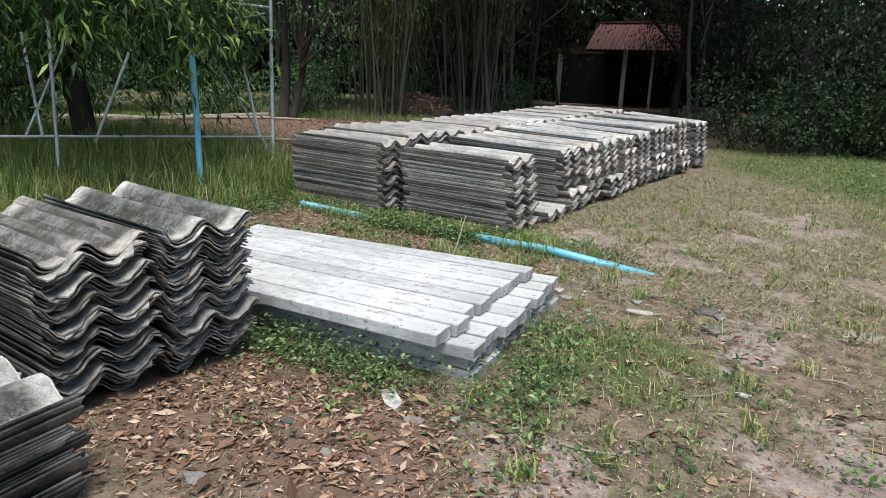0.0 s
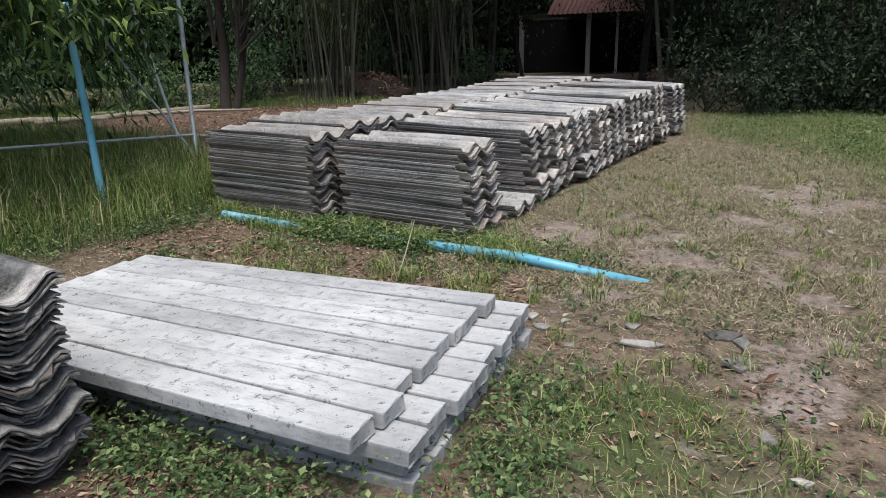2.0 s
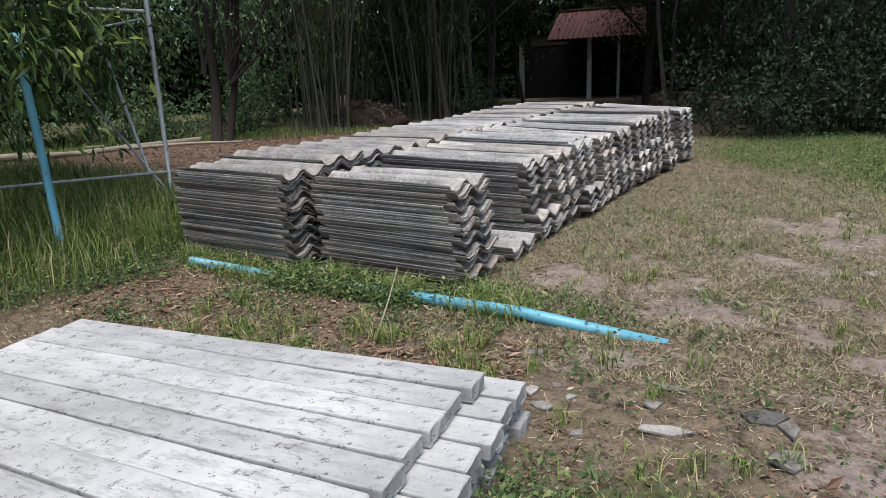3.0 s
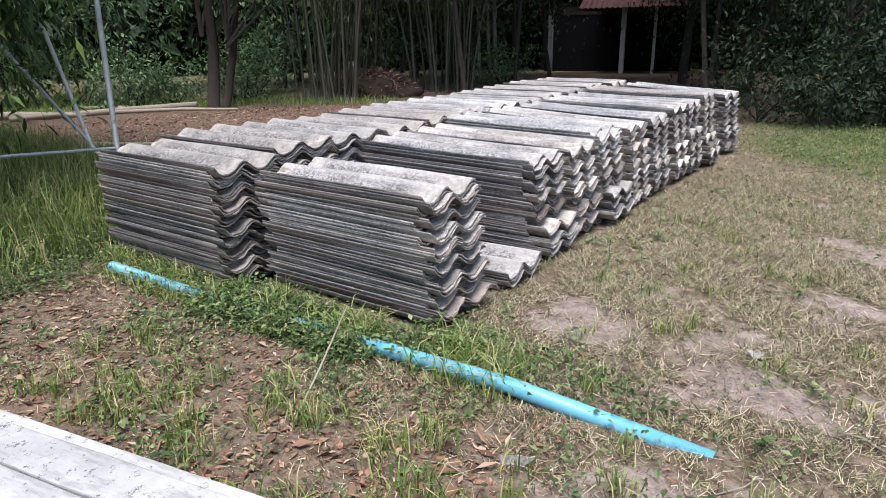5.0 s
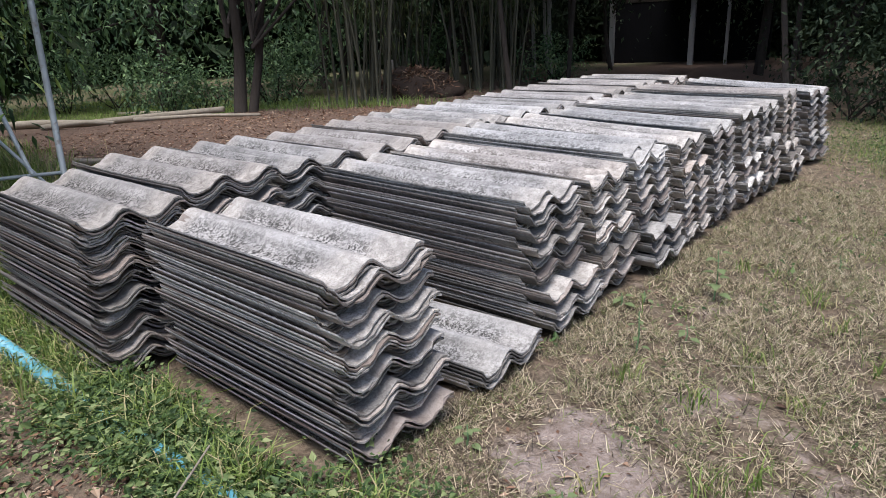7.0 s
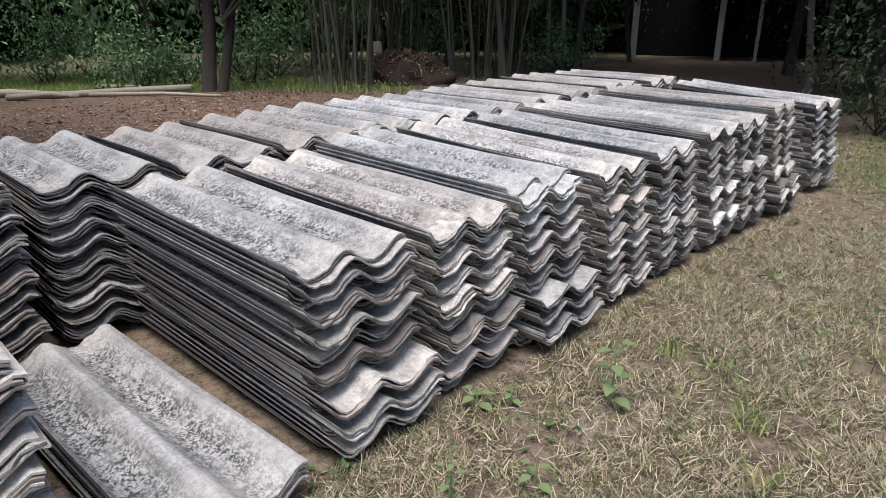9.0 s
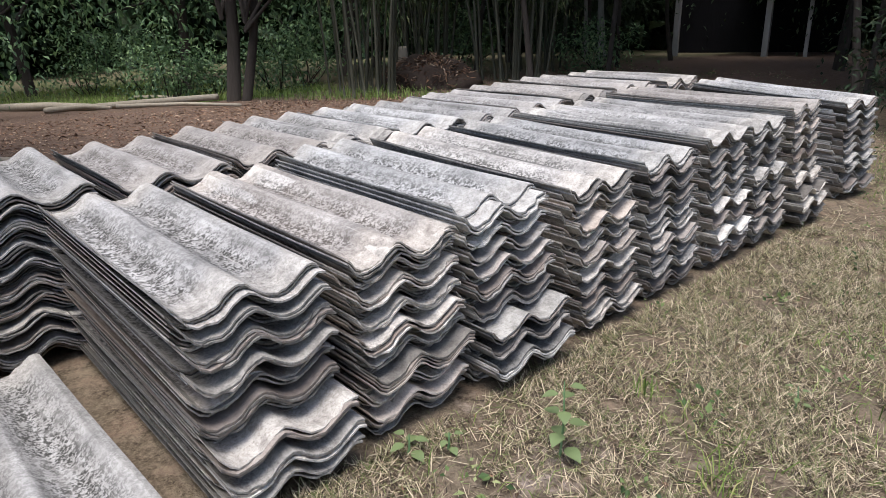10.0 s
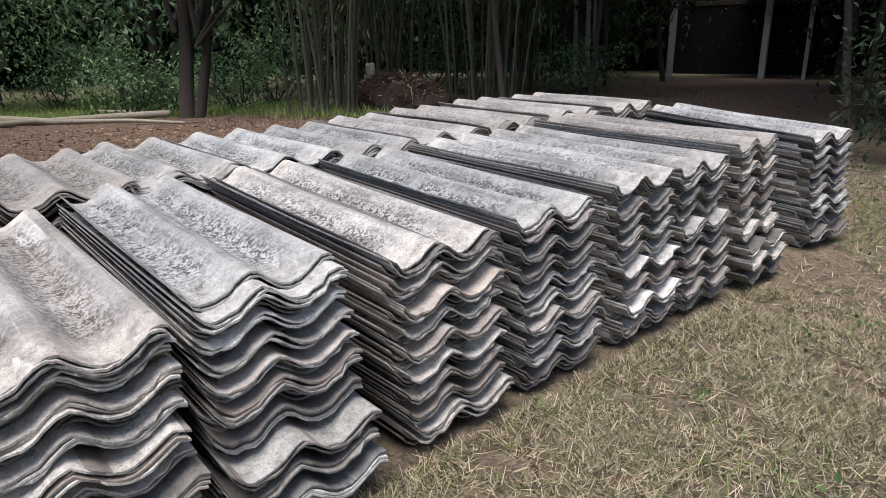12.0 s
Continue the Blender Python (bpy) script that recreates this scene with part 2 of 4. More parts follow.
LITTER = leaf_material("dead_leaf", [(0.0, (0.075, 0.042, 0.026)), (0.4, (0.20, 0.108, 0.066)), (0.75, (0.33, 0.20, 0.125)), (1.0, (0.50, 0.39, 0.285))], 0.7, 0.0)
BARK = bark_material("dark_bark", (0.016, 0.013, 0.011), (0.06, 0.05, 0.042))
PALE_BARK = bark_material("pale_bark", (0.13, 0.125, 0.11), (0.30, 0.29, 0.265))
CULM = bark_material("bamboo_culm", (0.028, 0.030, 0.022), (0.115, 0.112, 0.080))
DEADWOOD = bark_material("bleached_stick", (0.20, 0.165, 0.12), (0.44, 0.39, 0.31))
LITTER_SOIL = bark_material("leafy_soil", (0.025, 0.019, 0.015), (0.085, 0.06, 0.046))
# near-black colour that stands in for the shade inside the shed
SHED_SHADE = bark_material("shed_shade_black", (0.003, 0.003, 0.004), (0.008, 0.008, 0.010))
RUST = rusty_roof_material()
POST = bark_material("grey_concrete_post", (0.22, 0.22, 0.22), (0.36, 0.36, 0.355))


# ---- mesh helpers ----
rng = np.random.default_rng(7)


def mesh_of(name, verts, quads, mat, smooth=False):
    """A mesh from arrays of vertices and four-sided faces."""
    verts, quads = np.asarray(verts, "f4"), np.asarray(quads, "i4")
    me = bpy.data.meshes.new(name)
    me.vertices.add(len(verts))
    me.vertices.foreach_set("co", verts.ravel())
    me.loops.add(quads.size)
    me.loops.foreach_set("vertex_index", quads.ravel())
    me.polygons.add(len(quads))
    me.polygons.foreach_set("loop_start", np.arange(len(quads), dtype="i4") * 4)
    me.polygons.foreach_set("use_smooth", np.full(len(quads), smooth))
    me.update(calc_edges=True)
    me.materials.append(mat)
    return me


def part_mesh(name, me, parent, m=None, label=""):
    ob = new(name, me)
    ob.parent = parent
    if m is not None:
        ob.matrix_basis = m
    return tagged(ob, label)


def part(name, bm, material, parent, label="", smooth=False):
    me = bpy.data.meshes.new(name)
    for f in bm.faces:
        f.smooth = smooth
    bm.to_mesh(me)
    bm.free()
    me.materials.append(material)
    return part_mesh(name, me, parent, None, label)


def thing(name, m, label, category, group="", kind=""):
    """An Empty at the base of a thing with parts."""
    ob = new(name)
    ob.empty_display_size = 0.2
    ob.matrix_basis = m
    return tagged(ob, label, category, group, kind)


def tube_arrays(pts, radii, sides=8, start=0):
    """A tapered tube along a line of points, closed at both ends."""
    pts = [Vector(p) for p in pts]
    verts, quads = [], []
    for i, (p, r) in enumerate(zip(pts, radii)):
        d = (pts[min(i + 1, len(pts) - 1)] - pts[max(i - 1, 0)]).normalized()
        u = d.cross(Vector((0.31, 0.87, 0.38))).normalized()
        w = d.cross(u)
        for k in range(sides):
            a = 2 * math.pi * k / sides
            verts.append(p + r * (math.cos(a) * u + math.sin(a) * w))
    for i in range(len(pts) - 1):
        for k in range(sides):
            a, b = start + i * sides + k, start + i * sides + (k + 1) % sides
            quads.append((a, b, b + sides, a + sides))
    for ring, p in ((0, pts[0]), (len(pts) - 1, pts[-1])):
        c = start + len(verts)
        verts.append(p)
        verts.append(p)
        for k in range(0, sides, 2):
            a = start + ring * sides
            quads.append((a + k, a + (k + 1) % sides, a + (k + 2) % sides, c))
    return [tuple(v) for v in verts], quads


def tubes_mesh(name, lines, mat, sides=8):
    verts, quads = [], []
    for pts, radii in lines:
        v, q = tube_arrays(pts, radii, sides, len(verts))
        verts += v
        quads += q
    return mesh_of(name, verts, quads, mat, True)


def box_bm(sx, sy, sz, bevel=0.01, rough=0.0, seed=0):
    """A bevelled block, its base at z = 0."""
    bm = bmesh.new()
    bmesh.ops.create_cube(bm, size=1.0, matrix=Matrix.Translation((0, 0, sz / 2)) @ Matrix.Diagonal((sx, sy, sz, 1)))
    bmesh.ops.bevel(bm, geom=bm.edges[:], offset=bevel, segments=2, affect="EDGES", profile=0.6)
    r = random.Random(seed)
    if rough:
        for v in bm.verts:
            v.co += Vector((r.uniform(-1, 1), r.uniform(-1, 1), r.uniform(-1, 1))) * rough
    return bm


def unit(a):
    return a / np.maximum(np.linalg.norm(a, axis=1, keepdims=True), 1e-6)


def leaves_arrays(base, way, length, width, sag=0.15):
    """One folded four-cornered leaf for each base point, along its way."""
    n = len(base)
    way = unit(way)
    side = unit(np.cross(way, rng.normal(size=(n, 3)) * 0.35 + (0, 0, 1)))
    nor = np.cross(side, way)
    length, width = np.broadcast_to(length, n)[:, None], np.broadcast_to(width, n)[:, None]
    mid = base + way * length * 0.42
    v = np.stack([base, mid + side * width / 2 + nor * width * 0.12, base + way * length - nor * length * sag, mid - side * width / 2 + nor * width * 0.12], 1)
    return v.reshape(-1, 3), np.arange(4 * n).reshape(n, 4)


def blades_arrays(base, height, width, lean, curl=0.5):
    """Grass blades of two faces, bent over to one side."""
    n = len(base)
    a = rng.uniform(0, 2 * np.pi, n)
    out = np.stack([np.cos(a), np.sin(a), np.zeros(n)], 1)
    side = np.stack([-np.sin(a + rng.normal(0, 0.5, n)), np.cos(a), np.zeros(n)], 1)
    h, w, l = (np.broadcast_to(x, n)[:, None] for x in (height, width, lean))
    up = np.array((0, 0, 1.0))
    p1 = base + up * h * 0.55 + out * h * l * 0.35
    p2 = base + up * h * np.maximum(1 - curl * l, 0.08) + out * h * l
    v = np.stack([base - side * w / 2, base + side * w / 2, p1 + side * w * 0.4, p1 - side * w * 0.4, p2 + side * w * 0.06, p2 - side * w * 0.06], 1)
    i = np.arange(n)[:, None] * 6
    q = np.concatenate([i + (0, 1, 2, 3), i + (3, 2, 4, 5)], 0)
    return v.reshape(-1, 3), q


def joined(pieces):
    verts, quads, k = [], [], 0
    for v, q in pieces:
        verts.append(np.asarray(v))
        quads.append(np.asarray(q) + k)
        k += len(v)
    return np.concatenate(verts), np.concatenate(quads)


# ---- the lie of the land ----
def smooth(e0, e1, x):
    t = np.clip((x - e0) / (e1 - e0), 0, 1)
    return t * t * (3 - 2 * t)


def wobble(x, y, f, seed=0.0):
    """Cheap smooth noise in about -1..1."""
    return (np.sin(f * x * 1.7 + seed + 1.3 * np.sin(f * y * 1.1 + seed)) + np.sin(f * y * 2.1 - seed + 1.7 * np.sin(f * x * 0.9 + 2 * seed)) + np.sin(f * (x + y) * 1.3 + 3 * seed)) / 3


def land(x, y):
    x, y = np.asarray(x, float), np.asarray(y, float)
    h = 0.28 * smooth(-6.1, -8.2, x) - 0.38 * smooth(-13.2, -17.0, x) * smooth(16.0, 13.0, y) + 0.06 * smooth(3.2, 1.5, y)
    return h + 0.012 * wobble(x, y, 2.1, 1.0) * smooth(-3.1, -2.6, x) + 0.05 * wobble(x, y, 0.5, 4.0) * smooth(-8, -12, x)


def blob(x, y, cx, cy, rx, ry):
    return np.exp(-(((x - cx) / rx) ** 2 + ((y - cy) / ry) ** 2))


def cover(x, y):
    """How bare, how green and how littered the ground is at a place, each 0 to 1."""
    w1, w2 = wobble(x, y, 1.9, 0.5), wobble(x, y, 4.3, 2.0)
    bare = 0.9 * blob(x, y, -1.35, 2.55, 0.55, 0.4) + 0.75 * blob(x, y, -0.2, 3.3, 0.5, 0.5) + 0.8 * blob(x, y, -0.75, 4.7, 0.35, 0.9) + 0.85 * blob(x, y, -0.95, 8.6, 0.8, 1.1) + 0.6 * blob(x, y, -1.0, 6.4, 1.2, 0.6) + 0.75 * blob(x, y, -1.9, 5.15, 0.5, 0.3)
    bare += 0.55 * blob(x, y, -2.75, 8.35, 0.28, 0.35) + 0.7 * blob(x, y, -2.6, 6.35, 0.4, 0.3) + 0.6 * blob(x, y, -1.9, 6.1, 0.4, 0.3) + 0.45 * blob(x, y, -1.3, 7.4, 0.5, 0.35) + 0.4 * blob(x, y, -1.9, 10.0, 0.3, 0.4)
    bare += 0.5 * blob(x, y, -2.6, 6.9, 0.4, 0.6) + 0.4 * blob(x, y, -1.8, 1.6, 1.2, 0.6) + 0.4 * blob(x, y, 0.4, 5.6, 0.7, 2.0)
    w3 = wobble(x, y, 8.5, 5.0)
    bare = np.clip(bare + 0.25 * w1 + 0.3 * w2 + 0.25 * w3 - 0.08, 0, 1)
    bare = bare * smooth(-8.5, -6.5, x) * smooth(17, 14, y)
    green = 0.95 * smooth(-5.5, -6.5, x) * smooth(6.2, 5.2, y) + 0.9 * smooth(9.5, 12.5, y + 0.5 * x) * smooth(-4.6, -2.4, x) + 0.8 * smooth(-0.25, 0.9, x + 0.12 * (y - 3)) + 0.75 * blob(x, y, -1.55, 3.45, 0.45, 0.6) + 0.4 * blob(x, y, -3.6, 5.62, 1.6, 0.16) + 0.7 * smooth(-9.5, -12, x)
    green += 0.5 * blob(x, y, -0.8, 3.6, 0.4, 0.6) + 0.2 * blob(x, y, -3.4, 4.45, 1.3, 0.2)
    green += 0.6 * blob(x, y, -1.15, 4.05, 0.3, 0.4) + 0.6 * blob(x, y, -0.75, 2.75, 0.35, 0.4) + 0.5 * blob(x, y, -0.55, 5.3, 0.4, 0.4) + 0.4 * blob(x, y, -2.5, 8.6, 0.5, 0.6) + 0.4 * blob(x, y, -2.2, 6.9, 0.4, 0.4) + 0.35 * blob(x, y, -1.7, 9.8, 0.7, 0.6) + 0.5 * blob(x, y, -0.4, 10.4, 1.4, 1.4)
    green += 0.42 * blob(x, y, -0.5, 4.0, 1.6, 2.3) * np.clip(0.4 + 0.9 * w1 + 0.6 * w3, 0, 1) + 0.35 * blob(x, y, -2.4, 8.0, 1.0, 2.5) * np.clip(0.2 + w2 + 0.5 * w3, 0, 1)
    green = np.clip(green + 0.2 * w1 + 0.15 * w2 - 0.1, 0, 1)
    lit = 0.45 * blob(x, y, -4.0, 4.9, 1.4, 0.4) + 0.95 * blob(x, y, -2.5, 2.2, 0.8, 0.7) + 0.6 * blob(x, y, -1.7, 2.3, 0.7, 0.5) + 0.9 * smooth(-6.3, -7.2, x) * smooth(7.0, 7.6, y) * np.maximum(smooth(-13.5, -11, x), smooth(0.3, -0.3, y - 10.55 - 0.447 * (x + 17.0)) * smooth(-24, -20, x)) + 0.9 * blob(x, y, -9.5, 18, 4, 7)
    lit = np.clip(lit + 0.15 * w2, 0, 1)
    return bare, green * (1 - 0.7 * np.clip(bare * 1.2, 0, 1)) * (1 - 0.6 * lit), lit


def axis_steps(lo, hi, step, far):
    inner = np.arange(lo, hi, step)
    out = step * np.cumsum(1.22 ** np.arange(1, 60))
    out = out[out < far]
    return np.concatenate([(lo - out)[::-1], inner, hi - step + out])


def build_ground():
    xs, ys = axis_steps(-9, 3.5, 0.075, 400), axis_steps(0, 15, 0.075, 400)
    X, Y = np.meshgrid(xs, ys, indexing="ij")
    Z = land(X, Y)
    nx, ny = X.shape
    idx = np.arange(nx * ny).reshape(nx, ny)
    quads = np.stack([idx[:-1, :-1], idx[1:, :-1], idx[1:, 1:], idx[:-1, 1:]], -1).reshape(-1, 4)
    b, g, l = cover(X, Y)
    fade = np.exp(-np.maximum(0, np.hypot(X + 2, Y - 6) - 25) / 15)
    fine = smooth(3.0, 0.5, np.abs(X + 1.0) - 2) * 0.012 * wobble(X, Y, 9.0, 2.5)
    me = mesh_of("ground", np.stack([X, Y, Z * fade + fine * fade], -1).reshape(-1, 3), quads, GROUND, True)
    col = me.color_attributes.new("cover", "FLOAT_COLOR", "POINT")
    col.data.foreach_set("color", np.stack([b, g, l, np.ones_like(b)], -1).astype("f4").ravel())
    tagged(new("ground", me), "sandy yard ground with dry grass, weeds and leaf litter", "ground", kind="structure")


build_ground()


# ---- stacks of roofing sheets ----
WIDTH, THICK = 0.492, 0.0076
CROSS = [(0, 0.78), (0.012, 0.62), (0.03, 0.18), (0.055, 0.0), (0.10, 0.02), (0.145, 0.28), (0.185, 0.82), (0.213, 1.0), (0.24, 0.9), (0.28, 0.38), (0.315, 0.06), (0.345, 0.0), (0.375, 0.06), (0.42, 0.52), (0.458, 0.94), (0.48, 1.0), (0.50, 0.88)]


def sheet_profile(w, wave):
    """Height of a sheet across its width: a small rim, then two troughs and two crests."""
    x, z = np.array(CROSS).T
    return wave * np.interp(w * 0.5 / WIDTH, x, z)


def sheet_mesh(name, mat, steps=18, rows=1, seed=0, chip=0.0, length=1.5, wave=0.066):
    """A two-wave sheet from its end at x = 0 backwards, centred on y = 0, lowest at z = 0."""
    r = np.random.default_rng(seed)
    w = np.linspace(0, WIDTH, steps + 1)
    x = np.linspace(0, -length, rows + 1)
    W, X = np.meshgrid(w, x)
    Z = sheet_profile(W, wave)
    if rows > 1:
        Z = Z + 0.004 * np.sin(X * 4 + seed) + r.normal(0, 0.0006, Z.shape)
    end = r.normal(0, chip, steps + 1)
    X = X + np.where(np.isclose(X, 0), end[None, :], 0) - np.where(np.isclose(X, -length), end[None, ::-1], 0)
    n = W.size
    top = np.stack([X, W - WIDTH / 2, Z + THICK], -1).reshape(-1, 3)
    low = np.stack([X, W - WIDTH / 2, Z], -1).reshape(-1, 3)
    i = np.arange(n).reshape(W.shape)
    f = np.stack([i[:-1, :-1], i[1:, :-1], i[1:, 1:], i[:-1, 1:]], -1).reshape(-1, 4)
    rim = []
    for line in (i[0, :], i[-1, ::-1], i[::-1, 0], i[:, -1]):
        rim += [(line[k], line[k + 1], line[k + 1] + n, line[k] + n) for k in range(len(line) - 1)]
    rim = np.array(rim)
    both = np.concatenate([top, low])
    # the rim has vertices of its own, so that the edges stay sharp
    uv, inv = np.unique(rim, return_inverse=True)
    verts = np.concatenate([both, both[uv]])
    rim = inv.reshape(rim.shape) + len(both)
    me = mesh_of(name, verts, np.concatenate([f, f[:, ::-1] + n, rim[:, ::-1]]), mat)
    sm = np.zeros(len(me.polygons), bool)
    sm[: 2 * len(f)] = True
    me.polygons.foreach_set("use_smooth", sm)
    return me


def sheet_set(mat, length, wave):
    body = [sheet_mesh("roofing_sheet", mat, 18, 1, s, 0.004 if mat is SHEET else 0.011, length, wave) for s in range(5)]
    tops = [sheet_mesh("top_sheet", mat, 48, 14, s + 20, 0.0014, length, wave) for s in range(3)]
    return body, tops, wave


LONG_SET, SHORT_SET, OLD_SET = sheet_set(SHEET, 1.5, 0.066), sheet_set(SHEET, 1.27, 0.066), sheet_set(OLD_SHEET, 1.2, 0.078)


def sheet_stack(x, y, z, top, sheets=LONG_SET, turn=0.0, lean=-0.10, seed=0, label="", run=4, step=0.0, pitch=0.0112, group="stacks of roofing sheets", deep=0.08, tip=0.0, wide=1.0):
    """A stack whose front end lies at x and whose middle lies at y, its sheets stepped in and out by small bundles; tip: how far the top tilts up at the back."""
    r = random.Random(seed)
    base = thing("sheet_stack", pose(x, y, z, 0, 0, turn) @ Matrix.Diagonal((1, wide, 1, 1)), label or "tall stack of weathered grey corrugated roofing sheets on the grass", "sheet stack", group)
    count = max(2, int((top - z - sheets[2] - THICK) / pitch))
    shift, left, out, side, yaw = 0.0, 0, True, 0.0, 0.0
    tone, tint = r.uniform(0.86, 1.16), r.uniform(0.95, 1.0)
    for k in range(count):
        if left == 0:
            out = not out
            left = max(2, run + (-1 if out else 0) + r.choice((-1, 0, 0, 1)))
            shift = (0.0 if out else -deep) + r.uniform(-0.02, 0.02)
            side = r.uniform(-0.014, 0.014)
            yaw = r.uniform(-0.7, 0.7)
            if step and k < count * 0.3 and out:
                shift += step
        if k == count - 3:
            shift = r.uniform(-0.01, 0.01)
        left -= 1
        me = r.choice(sheets[1] if k >= count - 2 else sheets[0])
        h = k * pitch + r.uniform(-0.001, 0.001)
        m = pose(shift + lean * k / count + r.uniform(-0.008, 0.008), side + r.choice((-1, 1)) * r.uniform(0.0, 0.011), h, r.uniform(-0.14, 0.14), tip * k / count + r.uniform(-0.06, 0.06), yaw + r.uniform(-0.25, 0.25))
        ob = part_mesh("roofing_sheet", me, base, m)
        # the top sheet is washed by rain and evener than those below it
        dim = tone if k < count - 1 else 0.94 + 0.5 * (tone - 1.0)
        ob.color = (dim, dim * tint, dim * tint * tint, 1.0 if k < count - 1 else 0.3)
    return base


# the row beside the path: middle of the stack, top, turn, how far its lowest sheets stand out, tilt
FRONT_ROW = [(6.12, 0.775, -0.5, 0.0, 0.5), (7.42, 0.755, 0.0, 0.07, 1.5), (8.01, 0.745, 0.5, 0.0, 2.0), (8.56, 0.81, -0.5, 0.07, 1.5), (9.225, 0.775, 0.6, 0.0, 3.2), (9.835, 0.79, -0.6, 0.0, 2.2), (10.485, 0.835, 0.3, 0.0, 1.6), (11.02, 0.84, -0.4, 0.0, 1.6), (11.64, 0.89, 0.5, 0.04, 1.0), (12.72, 0.83, -10.0, 0.0, 3.2)]
for k, (yy, tt, turn, step, tip) in enumerate(FRONT_ROW):
    sheet_stack(-3.18 if k == 0 else -3.27, yy, 0.01, tt, SHORT_SET if k == 0 else LONG_SET, turn=turn, seed=50 + k, step=step, tip=tip)
sheet_stack(-3.16, 6.80, 0.01, 0.165, turn=2.5, lean=-0.05, seed=71, label="low stack of a few grey corrugated roofing sheets on the ground", run=3)
# the row behind it
BACK_ROW = [(5.86, 0.83, -4.60), (6.46, 0.86, -4.70), (7.11, 0.84, -4.82), (7.78, 0.83, -4.85), (8.37, 0.855, -4.86), (8.90, 0.86, -4.84), (9.47, 0.87, -4.86), (10.04, 0.87, -4.85), (10.60, 0.90, -4.85), (11.20, 0.92, -4.84), (11.86, 0.94, -4.80), (12.55, 0.95, -4.80)]
for k, (yy, tt, xx) in enumerate(BACK_ROW):
    sheet_stack(xx, yy, 0.01, tt, SHORT_SET, turn=0.5 * math.sin(k * 2.3), seed=90 + k, lean=-0.04, tip=0.8, wide=1.0 if k == 0 else 1.14)
# the older, mossy stacks by the start
mossy = "stack of dark mossy corrugated roofing sheets on leaf litter"
sheet_stack(-2.87, 1.80, 0.06, 0.80, OLD_SET, 0.5, -0.02, 120, mossy, group="mossy sheet stacks", pitch=0.0135, run=4, deep=0.065)
sheet_stack(-2.87, 2.34, 0.06, 0.83, OLD_SET, -1.0, -0.02, 121, mossy, group="mossy sheet stacks", pitch=0.0135, run=4, deep=0.065)
sheet_stack(-2.58, 1.43, 0.06, 0.46, OLD_SET, 97, -0.02, 122, "lower stack of grey corrugated roofing sheets", group="mossy sheet stacks", pitch=0.0125)


# ---- pile of concrete beams ----
def beam_mesh(length, seed):
    bm = bmesh.new()
    bmesh.ops.create_grid(bm, x_segments=22, y_segments=3, size=1.0)
    bmesh.ops.scale(bm, vec=(length / 2, 0.079, 1), verts=bm.verts)
    up = bmesh.ops.extrude_face_region(bm, geom=bm.faces[:])
    bmesh.ops.translate(bm, vec=(0, 0, 0.069), verts=[v for v in up["geom"] if isinstance(v, bmesh.types.BMVert)])
    bmesh.ops.recalc_face_normals(bm, faces=bm.faces)
    r = random.Random(seed)
    sharp = [e for e in bm.edges if len(e.link_faces) == 2 and e.calc_face_angle(0) > 1]
    bmesh.ops.bevel(bm, geom=sharp, offset=0.007, segments=2, affect="EDGES", profile=0.6)
    for v in bm.verts:
        n = noise.noise_vector(v.co * 5 + Vector((seed * 9, 0, 0)))
        v.co += Vector((n.x, n.y, n.z)) * 0.0025
        if abs(v.co.x) > length / 2 - 0.02:
            v.co.x += r.uniform(-0.006, 0.006)
    me = bpy.data.meshes.new("concrete_beam")
    bm.to_mesh(me)
    bm.free()
    me.materials.append(CONCRETE)
    return me


def beam_pile():
    r = random.Random(5)
    meshes = [beam_mesh(2.32, s) for s in range(4)]
    for n, z, out, first in ((8, -0.022, 0.11, 0.13), (8, 0.053, 0.09, 0.15), (8, 0.128, 0.13, 0.11), (8, 0.203, 0.0, 0.0)):
        for k in range(n):
            ang = 7.2 + 0.5 * k
            along = Vector((math.cos(radians(ang)), math.sin(radians(ang)), 0))
            end = Vector((-1.945 - 0.026 * k, 3.005 + first + 0.174 * k, 0))
            mid = end + along * (out - 1.16 + (r.uniform(-0.045, 0.04) if z > 0.2 else r.uniform(-0.02, 0.02)))
            ob = new("concrete_beam", r.choice(meshes))
            ob.matrix_basis = pose(mid.x, mid.y + r.uniform(-0.006, 0.006), z, 0, 0, ang + r.uniform(-0.3, 0.3))
            tagged(ob, "pale grey precast concrete beam in a low pile", "concrete beam", "pile of concrete beams")


beam_pile()


# ---- blue pipe on the ground ----
def ground_pipe():
    pts = [(-5.62, 5.42, 0.05), (-4.9, 5.445, 0.035), (-4.2, 5.47, 0.03), (-3.5, 5.497, 0.04), (-2.6, 5.525, 0.05), (-1.72, 5.555, -0.012)]
    ob = new("water_pipe", tubes_mesh("water_pipe", [(pts, [0.038] * 6)], BLUE, 16))
    tagged(ob, "long blue plastic water pipe lying in the weeds", "pipe")


ground_pipe()


